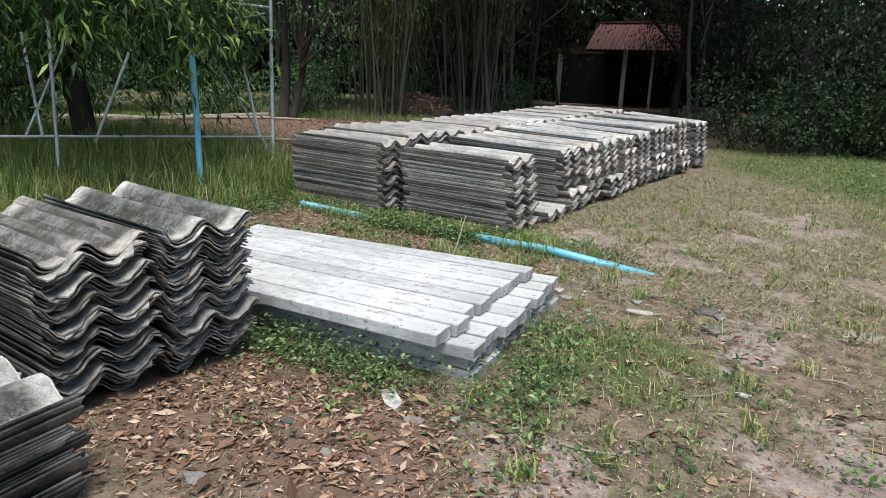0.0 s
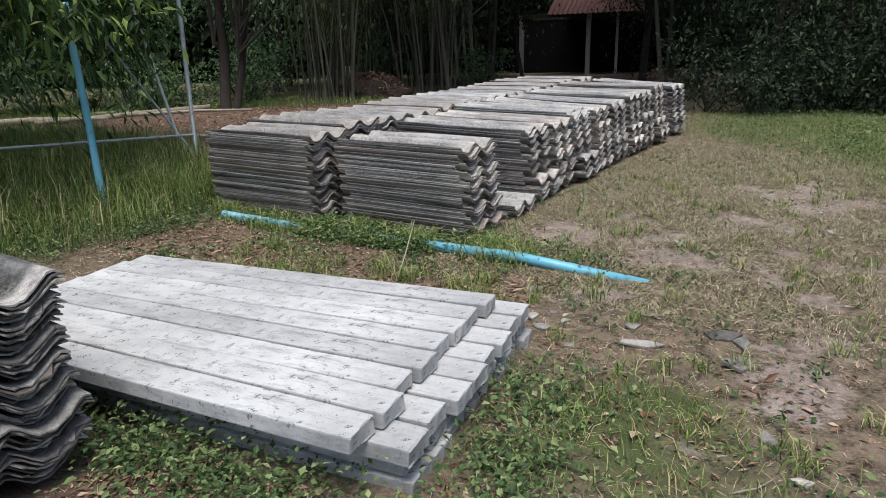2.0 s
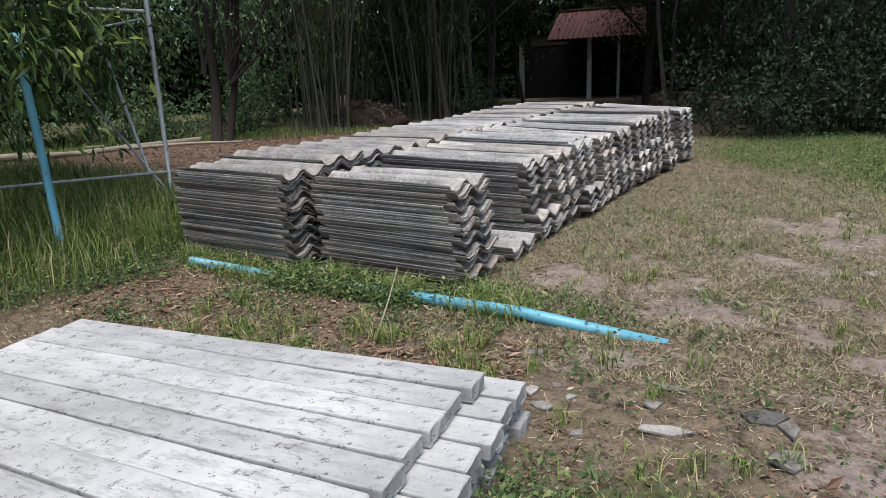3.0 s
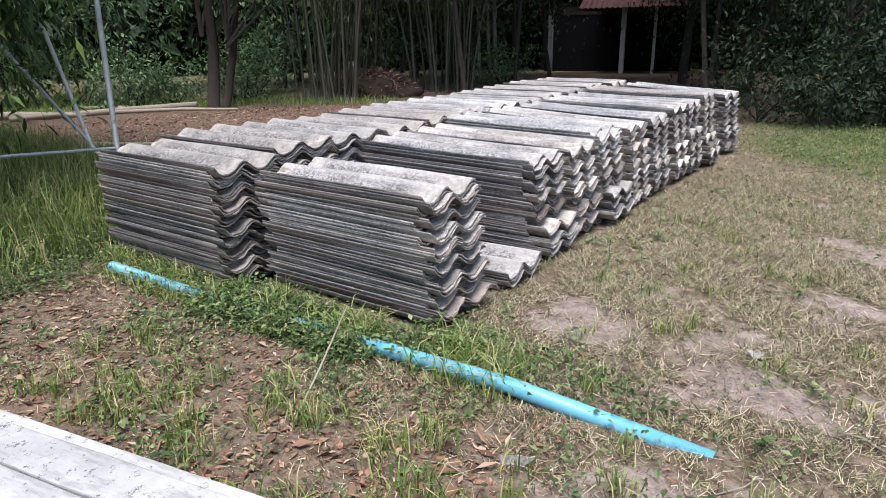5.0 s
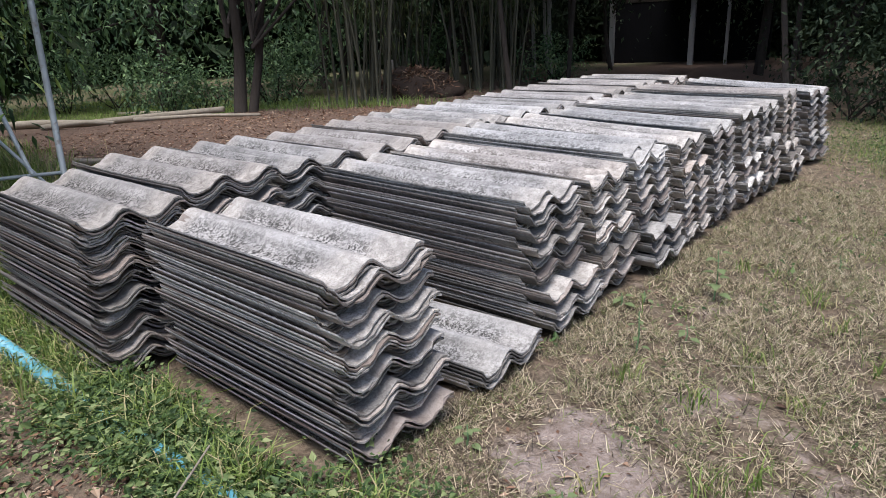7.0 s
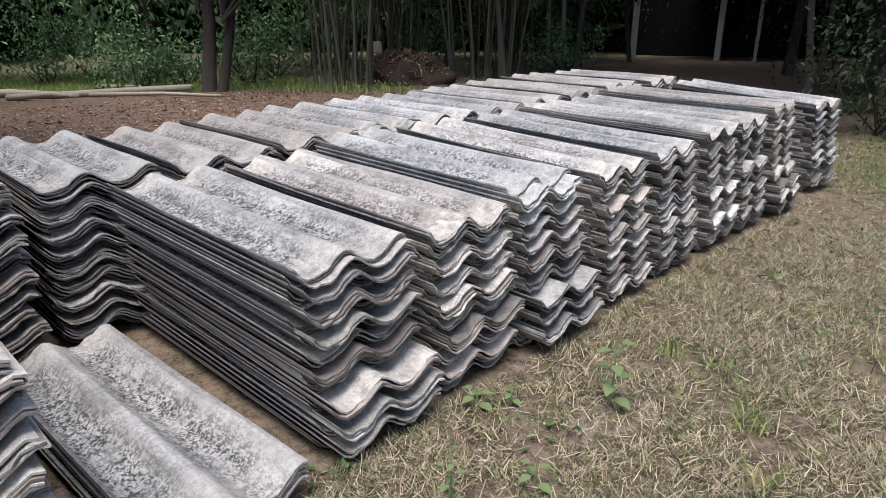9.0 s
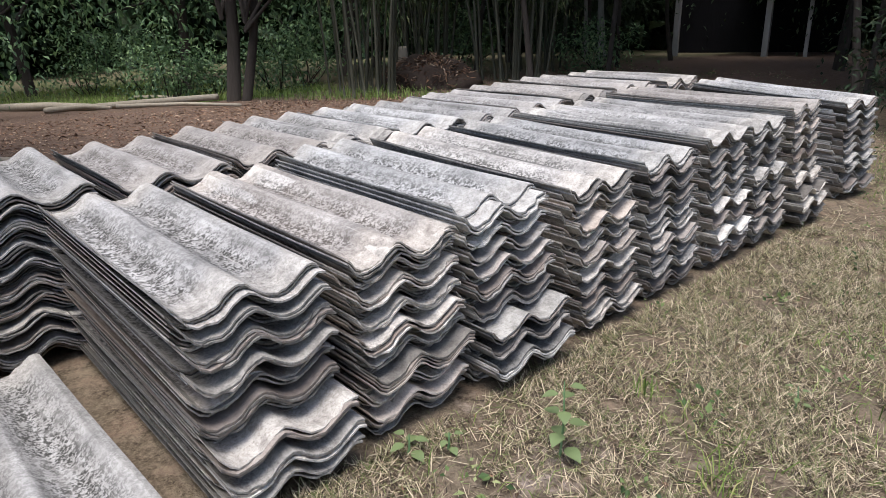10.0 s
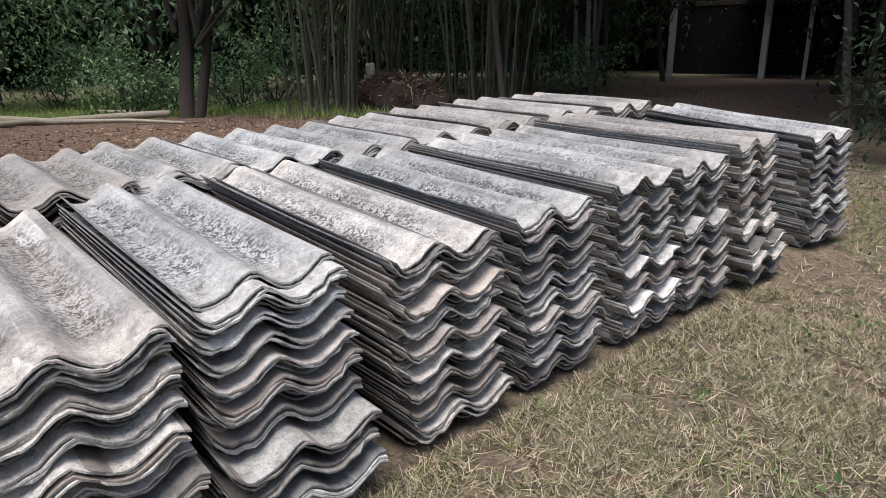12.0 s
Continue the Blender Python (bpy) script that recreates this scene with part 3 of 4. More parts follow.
# ---- pipe frame behind the grass ----
def fence():
    f = thing("pipe_frame", pose(-7.41, 6.53, 0.2), "frame of grey pipes with leaning struts in tall grass", "fence")
    d = Vector((0.0, -1.0, 0))

    def rod(name, s0, z0, s1, z1, rad=0.02, off0=0.0, off1=0.0, mat=GALV):
        nrm = Vector((d.y, -d.x, 0))
        a, b = d * s0 + nrm * off0 + Vector((0, 0, z0 - 0.2)), d * s1 + nrm * off1 + Vector((0, 0, z1 - 0.2))
        part_mesh(name, tubes_mesh(name, [([a, a.lerp(b, 0.5), b], [rad * 0.78] * 3)], mat, 10), f)

    rod("post", 0.0, 0.05, -0.07, 3.4, 0.032)
    rod("rail", -0.02, 0.57, 3.7, 0.79, 0.02)
    rod("top_rail", 0.0, 2.25, 2.4, 2.22, 0.024)
    rod("brace", 0.05, 2.17, 1.6, 1.84, 0.016)
    rod("strut", 0.22, 0.60, 0.70, 2.7, 0.022)
    rod("strut", 0.05, 0.38, 1.05, 1.86, 0.017)
    rod("post", 2.83, 0.25, 2.76, 1.85, 0.024)
    rod("strut", 2.94, 0.75, 3.02, 1.75, 0.02)
    rod("strut", 3.10, 0.75, 2.54, 1.82, 0.017)
    rod("strut", 2.42, 0.65, 1.95, 1.60, 0.022)
    b = new("blue_post", tubes_mesh("blue_post", [([(-6.83, 4.98, 0.1), (-6.80, 4.96, 0.9), (-6.76, 4.92, 1.60), (-6.75, 4.91, 1.95)], [0.033] * 4)], BLUE, 14))
    tagged(b, "upright blue plastic pipe standing in the grass", "pipe")


fence()


# ---- open shed ----
def shed():
    s = thing("open_shed", pose(-13.45, 27.74, 0.0, 0, 0, 10.2), "open shed with a rusty red roof on grey posts", "shed")

    def post(x, y, h, w):
        bm = box_bm(w, w, h, 0.012)
        bmesh.ops.translate(bm, verts=bm.verts, vec=(x, y, 0))
        part("post", bm, POST, s)

    for x, w in ((0.0, 0.17), (2.77, 0.17), (3.9, 0.10)):
        post(x, -0.2, 2.65, w)
    # two roof slopes of ribbed sheet
    for sgn in (1, -1):
        u = np.linspace(1.15, 5.2, 82)
        q = np.linspace(0, 1, 5)
        U, Q = np.meshgrid(u, q)
        y = 1.7 - sgn * 2.3 * (1 - Q)
        zz = 2.62 + 1.2 * Q + 0.02 * np.cos(U * 2 * np.pi / 0.2)
        top = np.stack([U, y, zz + 0.012], -1).reshape(-1, 3)
        bot = np.stack([U, y, zz], -1).reshape(-1, 3)
        i = np.arange(U.size).reshape(U.shape)
        fq = np.stack([i[:-1, :-1], i[:-1, 1:], i[1:, 1:], i[1:, :-1]], -1).reshape(-1, 4)
        n = U.size
        rim = [(i[0, k], i[0, k] + n, i[0, k + 1] + n, i[0, k + 1]) for k in range(len(u) - 1)]
        part_mesh("roof_slope", mesh_of("roof_slope", np.concatenate([top, bot]), np.concatenate([fq, fq[:, ::-1] + n, rim]), RUST), s)
    for y in (-0.02, 3.42):
        bm = box_bm(5.2, 0.08, 0.16, 0.008)
        bmesh.ops.translate(bm, verts=bm.verts, vec=(2.0, y, 2.55))
        part("eave_beam", bm, BARK, s)
    bm = box_bm(4.05, 0.3, 0.05, 0.01)
    bmesh.ops.translate(bm, verts=bm.verts, vec=(3.17, 1.7, 3.83))
    part("ridge_cap", bm, RUST, s)
    # added panel at the back, its black paints in the shade under the roof
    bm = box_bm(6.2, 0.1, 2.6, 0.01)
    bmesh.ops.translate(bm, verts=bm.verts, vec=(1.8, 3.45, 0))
    part("shade_panel", bm, SHED_SHADE, s, "near-black panel standing in for the shade inside the shed")


shed()


# ---- trees, bamboo and bushes ----
def leafy(center, radii, clumps, per, length, width, droop=0.35, spread=0.16, hollow=0.35):
    """Leaves in clumps inside an uneven ellipsoid; returns arrays and the clump centres."""
    radii = np.asarray(radii, float)
    dirs = unit(rng.normal(size=(clumps, 3)))
    reach = rng.uniform(hollow, 1.0, clumps) ** 0.6 * (1 + 0.25 * np.sin(dirs[:, 0] * 5 + dirs[:, 1] * 4 + dirs[:, 2] * 3 + rng.uniform(0, 6)))
    mids = np.asarray(center) + dirs * radii * reach[:, None]
    b = np.repeat(mids, per, 0) + rng.normal(size=(clumps * per, 3)) * spread * radii.mean() * rng.uniform(0.5, 1.1, (clumps * per, 1))
    way = np.repeat(dirs, per, 0) * 0.5 + rng.normal(size=b.shape) * 0.7 + (0, 0, -droop)
    ln = length * rng.uniform(0.6, 1.25, len(b))
    return leaves_arrays(b, way, ln, width * rng.uniform(0.7, 1.2, len(b))), mids


def limb(a, b, r0, r1, bend=0.12):
    a, b = Vector(a), Vector(b)
    off = Vector(rng.normal(size=3)) * bend * (b - a).length
    pts = [a.lerp(b, t) + off * (4 * t * (1 - t)) for t in (0, 0.25, 0.5, 0.75, 1)]
    return pts, [r0 + (r1 - r0) * t for t in (0, 0.25, 0.5, 0.75, 1)]


def tree(x, y, height, crown, low, clumps, per, length, width, leaf_mat, bark=BARK, trunk=0.12, label="", lean=(0, 0), name="tree", droop=0.35, group="", sprays=()):
    """A tree with a tapered trunk, limbs into its crown and a crown of single leaves that starts at height low."""
    z0 = float(land(x, y))
    t = thing(name, pose(x, y, z0), label, "tree", group)
    mid = np.array((lean[0], lean[1], low + (height - low) * 0.52))
    (v, q), mids = leafy(mid, (crown, crown, (height - low) * 0.55), clumps, per, length, width, droop)
    v[:, 2] = np.maximum(v[:, 2], 0.03)
    for sx, sy, sz, sr in sprays:
        extra, _ = leafy((sx - x, sy - y, sz - z0), (sr, sr, sr * 0.9), 14, 16, length, width, droop, 0.3, 0.1)
        v, q = joined([(v, q), extra])
    lines = [limb((0, 0, -0.1), (lean[0] * 0.8, lean[1] * 0.8, height * 0.8), trunk, trunk * 0.25, 0.04)]
    for m in mids[rng.choice(len(mids), min(16, len(mids)), replace=False)]:
        k = rng.uniform(0.25, 0.75)
        a = np.array((lean[0] * k * 0.8, lean[1] * k * 0.8, height * 0.8 * k))
        lines.append(limb(a, m, trunk * 0.35, 0.012, 0.12))
    for sx, sy, sz, sr in sprays:
        lines.append(limb((0, 0, height * 0.45), (sx - x, sy - y, sz - z0), trunk * 0.25, 0.008, 0.08))
    part_mesh("trunk", tubes_mesh("trunk", lines, bark, 7), t)
    part_mesh("crown", mesh_of("crown", v, q, leaf_mat), t)
    return t


def bush(x, y, r, h, clumps, per, length, width, mat, label, group="bushes"):
    z0 = float(land(x, y))
    t = thing("bush", pose(x, y, z0), label, "bush", group)
    (v, q), mids = leafy((0, 0, h * 0.5), (r, r, h * 0.55), clumps, per, length, width, 0.1, 0.2, 0.2)
    v[:, 2] = np.maximum(v[:, 2], 0.02)
    lines = [limb((rng.normal(0, 0.05), rng.normal(0, 0.05), -0.05), m, 0.018, 0.005) for m in mids[:9]]
    part_mesh("stem", tubes_mesh("stem", lines, BARK, 5), t)
    part_mesh("leaves", mesh_of("leaves", v, q, mat), t)


def bamboo(x, y, culms, spread, height, label):
    """A clump of culms that arch outwards, with thin side twigs and leaves high up."""
    z0 = float(land(x, y))
    t = thing("bamboo_clump", pose(x, y, z0), label, "bamboo", "bamboo clumps")
    leaf = []
    for k in range(culms):
        a, d = rng.uniform(0, 2 * np.pi), spread * math.sqrt(rng.uniform(0, 1))
        foot = np.array((math.cos(a) * d, math.sin(a) * d * 0.8, -0.05))
        h = height * rng.uniform(0.65, 1.0)
        tilt = rng.normal(0, 0.15) * h
        out = np.array((math.cos(a) * (0.10 * h + d * 0.3) + tilt, math.sin(a) * 0.10 * h, 0))
        pts, rad = [], []
        r0 = rng.uniform(0.016, 0.034)
        for i in range(25):
            s = i / 24
            p = foot + np.array((0, 0, h * s)) + out * (0.35 * s + 0.9 * s ** 2.6)
            pts.append(p)
            rad.append(r0 * (1 - 0.75 * s) * (1.22 if i % 2 == 0 else 1.0))
        part_mesh("culm", tubes_mesh("culm", [(pts, rad)], CULM, 6), t)
        for s in rng.uniform(0.28, 1.0, 16):
            p = pts[int(s * 24)]
            w = unit(rng.normal(size=(1, 3)))[0] * rng.uniform(0.3, 0.9)
            n = 16
            b = p + w * rng.uniform(0.1, 1.1, (n, 1)) + rng.normal(size=(n, 3)) * 0.08
            leaf.append(leaves_arrays(b, w + rng.normal(size=(n, 3)) * 0.4 + (0, 0, -0.6), rng.uniform(0.12, 0.22, n), 0.025))
    part_mesh("leaves", mesh_of("leaves", *joined(leaf), BAMBOO_LEAF), t)


# mango tree over the pipe frame
tree(-8.9, 4.8, 6.4, 2.5, 1.0, 640, 30, 0.19, 0.046, MANGO, trunk=0.16, label="mango tree with long drooping leaves behind the pipe frame", name="mango_tree", droop=0.6, sprays=((-6.45, 4.70, 1.95, 0.38), (-6.6, 4.3, 2.1, 0.45), (-7.0, 5.7, 1.95, 0.35), (-6.9, 5.2, 2.3, 0.45), (-6.7, 3.7, 2.0, 0.5), (-7.1, 3.0, 2.1, 0.5)))
tree(-8.9, 2.0, 6.0, 2.2, 1.0, 420, 28, 0.19, 0.046, MANGO, trunk=0.13, label="mango tree with long drooping leaves behind the pipe frame", name="mango_tree", droop=0.6)
# thin dark tree at the edge of the clearing
tree(-13.5, 12.0, 7.0, 1.9, 2.0, 150, 22, 0.13, 0.05, BUSH, trunk=0.14, lean=(-0.9, 0.3), label="leaning dark tree with sparse leaves at the clearing", droop=0.3)
tree(-13.3, 12.15, 6.0, 1.5, 2.4, 90, 20, 0.13, 0.05, BUSH, trunk=0.10, lean=(1.1, 0.2), label="thin dark leaning tree at the clearing")

bamboo(-12.0, 13.9, 26, 0.85, 9.0, "tall bamboo clump with thin grey-green culms")
bamboo(-11.1, 17.0, 22, 0.85, 9.0, "tall bamboo clump with thin grey-green culms")
bamboo(-13.6, 16.6, 30, 0.9, 9.5, "tall bamboo clump with thin grey-green culms")
bamboo(-13.3, 20.5, 24, 0.9, 9.0, "tall bamboo clump with thin grey-green culms")

# edge of the woods: place, height, crown, how low the leaves hang
woods = "dense dark tree at the edge of the woods"
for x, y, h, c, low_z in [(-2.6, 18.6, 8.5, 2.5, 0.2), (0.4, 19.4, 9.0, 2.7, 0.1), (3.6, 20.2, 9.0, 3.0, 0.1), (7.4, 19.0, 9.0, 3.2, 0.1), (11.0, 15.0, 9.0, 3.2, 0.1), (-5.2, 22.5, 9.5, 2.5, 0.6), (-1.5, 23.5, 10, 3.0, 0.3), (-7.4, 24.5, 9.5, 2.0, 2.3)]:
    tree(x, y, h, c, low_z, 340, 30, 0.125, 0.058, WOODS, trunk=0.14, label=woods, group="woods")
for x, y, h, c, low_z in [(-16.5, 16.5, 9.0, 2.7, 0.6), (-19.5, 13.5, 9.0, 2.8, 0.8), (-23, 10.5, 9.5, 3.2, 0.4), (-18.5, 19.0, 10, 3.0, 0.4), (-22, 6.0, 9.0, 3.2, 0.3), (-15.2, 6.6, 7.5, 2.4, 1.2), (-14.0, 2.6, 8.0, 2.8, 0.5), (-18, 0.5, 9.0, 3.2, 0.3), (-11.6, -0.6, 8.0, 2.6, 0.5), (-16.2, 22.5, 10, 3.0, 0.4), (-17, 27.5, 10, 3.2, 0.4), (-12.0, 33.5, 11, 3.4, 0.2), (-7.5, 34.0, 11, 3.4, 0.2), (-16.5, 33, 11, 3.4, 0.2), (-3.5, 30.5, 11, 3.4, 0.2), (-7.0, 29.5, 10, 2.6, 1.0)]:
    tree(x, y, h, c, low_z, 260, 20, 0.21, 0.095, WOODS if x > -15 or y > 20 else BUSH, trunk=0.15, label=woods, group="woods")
# slim pale trunks before the shed
tree(-12.3, 25.4, 6.0, 1.5, 2.3, 120, 20, 0.17, 0.07, WOODS, BARK, 0.08, "small tree with leaves hanging before the shed roof", droop=0.6)
# dark trees whose unseen high crowns are added to shade floor and far stacks
for x, y, h in [(-10.4, 19.4, 9.5), (-5.0, 18.2, 9.0), (-10.0, 16.4, 9.0), (-11.9, 22.0, 9.5), (-5.6, 20.6, 9.5), (-13.4, 18.2, 9.5), (-15.6, 25.0, 9.5), (-6.6, 25.6, 9.5)]:
    tree(x, y, h + 2.0, 4.1, 5.0, 330, 20, 0.24, 0.11, WOODS, BARK, 0.06, "slim dark tree with a high leafy crown added above the view for shade", group="high trees")
for x, y, h in [(-12.9, 22.6, 9.0), (-14.4, 24.0, 9.0), (-15.4, 26.4, 9.0)]:
    tree(x, y, h, 1.8, 4.4, 120, 18, 0.16, 0.07, WOODS, PALE_BARK, 0.075, "slim pale-barked tree before the shed", group="slim trees")

# bushes at the foot of the woods
for k in range(26):
    x = -3.3 + 0.55 * k + rng.normal(0, 0.25)
    y = 16.7 + 0.10 * k + rng.normal(0, 0.5)
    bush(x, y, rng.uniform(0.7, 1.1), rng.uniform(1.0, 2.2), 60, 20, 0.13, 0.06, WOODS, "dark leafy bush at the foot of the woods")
for x, y, r, h in [(-16.4, 12.9, 0.8, 1.3), (-16.4, 11.9, 0.9, 1.6), (-14.4, 13.4, 0.8, 1.2), (-20.4, 12.6, 1.0, 1.7), (-21.6, 11.6, 1.1, 2.0), (-19.5, 8.0, 1.2, 2.0), (-16.8, 7.4, 0.9, 1.5), (-11.2, 20.2, 0.9, 1.2), (-15.6, 14.8, 1.0, 1.8), (-12.6, 3.6, 1.0, 1.6), (-13.2, 5.4, 0.9, 1.5), (-14.6, 18.6, 1.0, 1.6)]:
    bush(x, y, r, h, 70, 20, 0.11, 0.055, BUSH, "green leafy bush beside the clearing", "clearing bushes")


def far_woods():
    """The depth of the woods behind the first trees."""
    n = 46000
    a = np.radians(rng.uniform(-20, 230, n))
    d = rng.uniform(26, 40, n)
    z = rng.uniform(0, 1, n) ** 0.8 * 13
    b = np.stack([-4 + np.cos(a) * d, 8 + np.sin(a) * d, z], 1)
    m = 34000
    a2, d2 = np.radians(rng.uniform(30, 215, m)), rng.uniform(29, 38, m)
    b = np.concatenate([b, np.stack([-4 + np.cos(a2) * d2, 8 + np.sin(a2) * d2, rng.uniform(0, 4.5, m)], 1)])
    keep = ~((b[:, 0] > -15) & (b[:, 0] < -8) & (b[:, 1] > 26) & (b[:, 1] < 33))
    b = b[keep]
    ln = rng.uniform(0.6, 1.3, len(b))
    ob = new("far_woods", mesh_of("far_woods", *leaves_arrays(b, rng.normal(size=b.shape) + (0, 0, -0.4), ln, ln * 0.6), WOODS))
    tagged(ob, "dark depth of leafy woods round the yard", "woods", kind="stuff")


far_woods()


# ---- grass, weeds and litter ----
def scatter(n, x0, x1, y0, y1, weight):
    """Random places in a rectangle, kept by a weight from 0 to 1."""
    p = np.stack([rng.uniform(x0, x1, n), rng.uniform(y0, y1, n)], 1)
    p = p[rng.uniform(0, 1, n) < weight(p[:, 0], p[:, 1])]
    return np.column_stack([p, land(p[:, 0], p[:, 1])])


def clear_of_things(x, y):
    """0 under the stacks and the beams, 1 elsewhere."""
    stacks = (x < -3.25) & (x > -6.1) & (y > 5.72) & (y < 13.3)
    pile = (np.abs((x + 3.0) * 0.986 + (y - 3.5) * 0.166) < 1.15) & (np.abs((y - 3.5) * 0.986 - (x + 3.0) * 0.166) < 0.72)
    old = (x < -2.9) & (x > -4.1) & (y > 1.55) & (y < 2.58) | (x < -2.33) & (x > -2.85) & (y > 0.2) & (y < 1.43)
    return np.where(stacks | pile | old, 0.0, 1.0)


def stuff(name, arrays, mat, label, category):
    tagged(new(name, mesh_of(name, *arrays, mat)), label, category, kind="stuff")


def straw_arrays(base, length, width, rise):
    """Dry straws: one narrow face each, lying or rising a little."""
    n = len(base)
    a = rng.uniform(0, 2 * np.pi, n)
    out = np.stack([np.cos(a), np.sin(a), np.zeros(n)], 1)
    side = np.stack([-np.sin(a), np.cos(a), rng.normal(0, 0.5, n)], 1)
    l, w, h = (np.broadcast_to(x, n)[:, None] for x in (length, width, rise))
    tip = base + out * l * np.sqrt(1 - h * h) + np.array((0, 0, 1.0)) * l * h
    v = np.stack([base - side * w / 2, base + side * w / 2, tip + side * w * 0.18, tip - side * w * 0.18], 1)
    return v.reshape(-1, 3), np.arange(4 * n).reshape(n, 4)


def dry_weight(x, y):
    b, g, l = cover(x, y)
    return clear_of_things(x, y) * np.clip(1.0 - 1.15 * b - 0.5 * l, 0.06, 1) * (1 - 0.65 * g) * (0.8 + 0.2 * smooth(4.5, 7.5, y)) * smooth(-6.6, -5.6, x) * np.clip(0.6 + 0.5 * wobble(x, y, 13.0, 3.0) + 0.6 * wobble(x, y, 4.2, 1.0), 0.05, 1)


def green_weight(x, y):
    b, g, l = cover(x, y)
    return clear_of_things(x, y) * np.clip(g * 1.1 - 0.1, 0.0, 1)


dry = np.concatenate([scatter(800000, -3.6, 0.4, 5.0, 11.6, dry_weight), scatter(420000, -6.0, 3.0, 1.2, 16.5, dry_weight)])
n = len(dry)
stuff("dry_grass", straw_arrays(dry + (0, 0, 0.004), rng.uniform(0.014, 0.075, n) * (0.6 + 0.4 * smooth(4.5, 7.5, dry[:, 1])), rng.uniform(0.0018, 0.0046, n), rng.uniform(0.05, 0.85, n) ** 1.4), STRAW, "trampled dry straw-coloured grass", "grass")
low_green = scatter(150000, -6.2, 4.0, 1.0, 16.5, lambda x, y: green_weight(x, y) * smooth(-6.0, -4.8, x))
n = len(low_green)
stuff("short_grass", blades_arrays(low_green, rng.uniform(0.03, 0.13, n), rng.uniform(0.0025, 0.006, n), rng.uniform(0.2, 1.4, n)), GREEN_GRASS, "short green grass and weeds", "grass")
tall = scatter(60000, -10.5, -4.5, 0.5, 7.2, lambda x, y: clear_of_things(x, y) * smooth(-5.6, -6.6, x) * np.clip(smooth(7.2, 6.2, y) * (0.75 + 0.3 * wobble(x, y, 1.5, 1)), 0, 1))
n = len(tall)
stuff("tall_grass", blades_arrays(tall, rng.uniform(0.2, 0.58, n) * smooth(-4.2, -6.6, tall[:, 0]).clip(0.3, 1), rng.uniform(0.004, 0.010, n), rng.uniform(0.15, 0.9, n)), GREEN_GRASS, "tall green grass along the pipe frame", "grass")
meadow = scatter(55000, -24, -9.0, 4.0, 14.5, lambda x, y: smooth(-9.6, -11.5, x) * np.clip(0.6 + 0.5 * wobble(x, y, 0.8, 2), 0, 1) * np.where((y > 7.6) & (y < 10.55 + 0.447 * (x + 17.0)), 0, 1))
n = len(meadow)
stuff("meadow_grass", blades_arrays(meadow, rng.uniform(0.07, 0.24, n), rng.uniform(0.006, 0.013, n), rng.uniform(0.2, 1.1, n)), MEADOW, "bright green grass in a small clearing", "grass")


def weeds(points, size, per, name, label):
    """Low leafy plants: a few stems with pairs of small leaves."""
    pieces = []
    for p in points:
        k = int(per * rng.uniform(0.9, 2.0))
        s = size * rng.uniform(0.6, 1.5)
        b = p + rng.normal(size=(k, 3)) * (s, s, 0) + np.stack([np.zeros(k), np.zeros(k), rng.uniform(0.02, 1.0, k) * s * 1.5], 1)
        way = (b - p) * (1, 1, 0) + rng.normal(size=(k, 3)) * 0.05 + (0, 0, 0.02)
        ln = rng.uniform(0.012, 0.034, k) * rng.choice((0.8, 1.0, 1.4))
        pieces.append(leaves_arrays(b, way, ln, ln * 0.62))
    stuff(name, joined(pieces), WEED, label, "weeds")


near_beams = scatter(7500, -3.4, -0.4, 2.2, 5.3, lambda x, y: clear_of_things(x, y) * np.clip(1.3 * np.exp(-((np.abs((y - 3.5) * 0.986 - (x + 3.0) * 0.166) - 0.82).clip(0) / np.where(y < 3.2 + 0.166 * (x + 3.0), 0.07, 0.14)) ** 2) * (np.abs((x + 3) * 0.986 + (y - 3.5) * 0.166) < 1.5) + 0.9 * np.exp(-(((x + 3.0) * 0.986 + (y - 3.5) * 0.166 - 1.38) / 0.16) ** 2) * (np.abs(y - 3.3) < 0.9), 0, 1) * (y < 4.1) * 0.30 * np.clip(0.75 + 0.7 * wobble(x, y, 3.5, 2.0), 0.05, 1))
weeds(near_beams, 0.055, 16, "creeping_weeds", "green leafy weeds round the concrete beams")
beam_clumps = scatter(150, -3.3, -1.5, 2.66, 3.05, lambda x, y: clear_of_things(x, y) * np.clip(0.5 + 0.8 * wobble(x, y, 3.0, 9.0), 0.05, 0.8))
weeds(beam_clumps, 0.10, 34, "beam_side_weeds", "taller leafy green weeds beside the concrete beams")
by_pipe = scatter(5000, -6.3, -2.0, 5.42, 5.95, lambda x, y: clear_of_things(x, y) * np.clip(0.35 + 0.5 * wobble(x, y, 2.5, 3), 0, 1) * np.where(x > -2.9, 0.12, 0.45) * np.where(np.abs(y - 5.48) < 0.09, np.where((x < -3.3) & (x > -4.7), 2.2, 0.16), 1))
weeds(by_pipe, 0.06, 16, "pipe_weeds", "green weeds over the blue pipe")
over_pipe = scatter(230, -4.65, -3.35, 5.36, 5.58, lambda x, y: np.clip(0.7 + 0.6 * wobble(x, y, 2.0, 1.0), 0.15, 1))
weeds(over_pipe, 0.06, 30, "pipe_cover_weeds", "leafy green weeds grown over the blue pipe")
spread = scatter(6500, -3.3, 4.5, 2.0, 15.0, lambda x, y: clear_of_things(x, y) * (0.03 + 0.3 * cover(x, y)[1] + 0.16 * smooth(6.5, 4.5, y)))
weeds(spread, 0.05, 12, "yard_weeds", "scattered small green weeds in the dry grass")

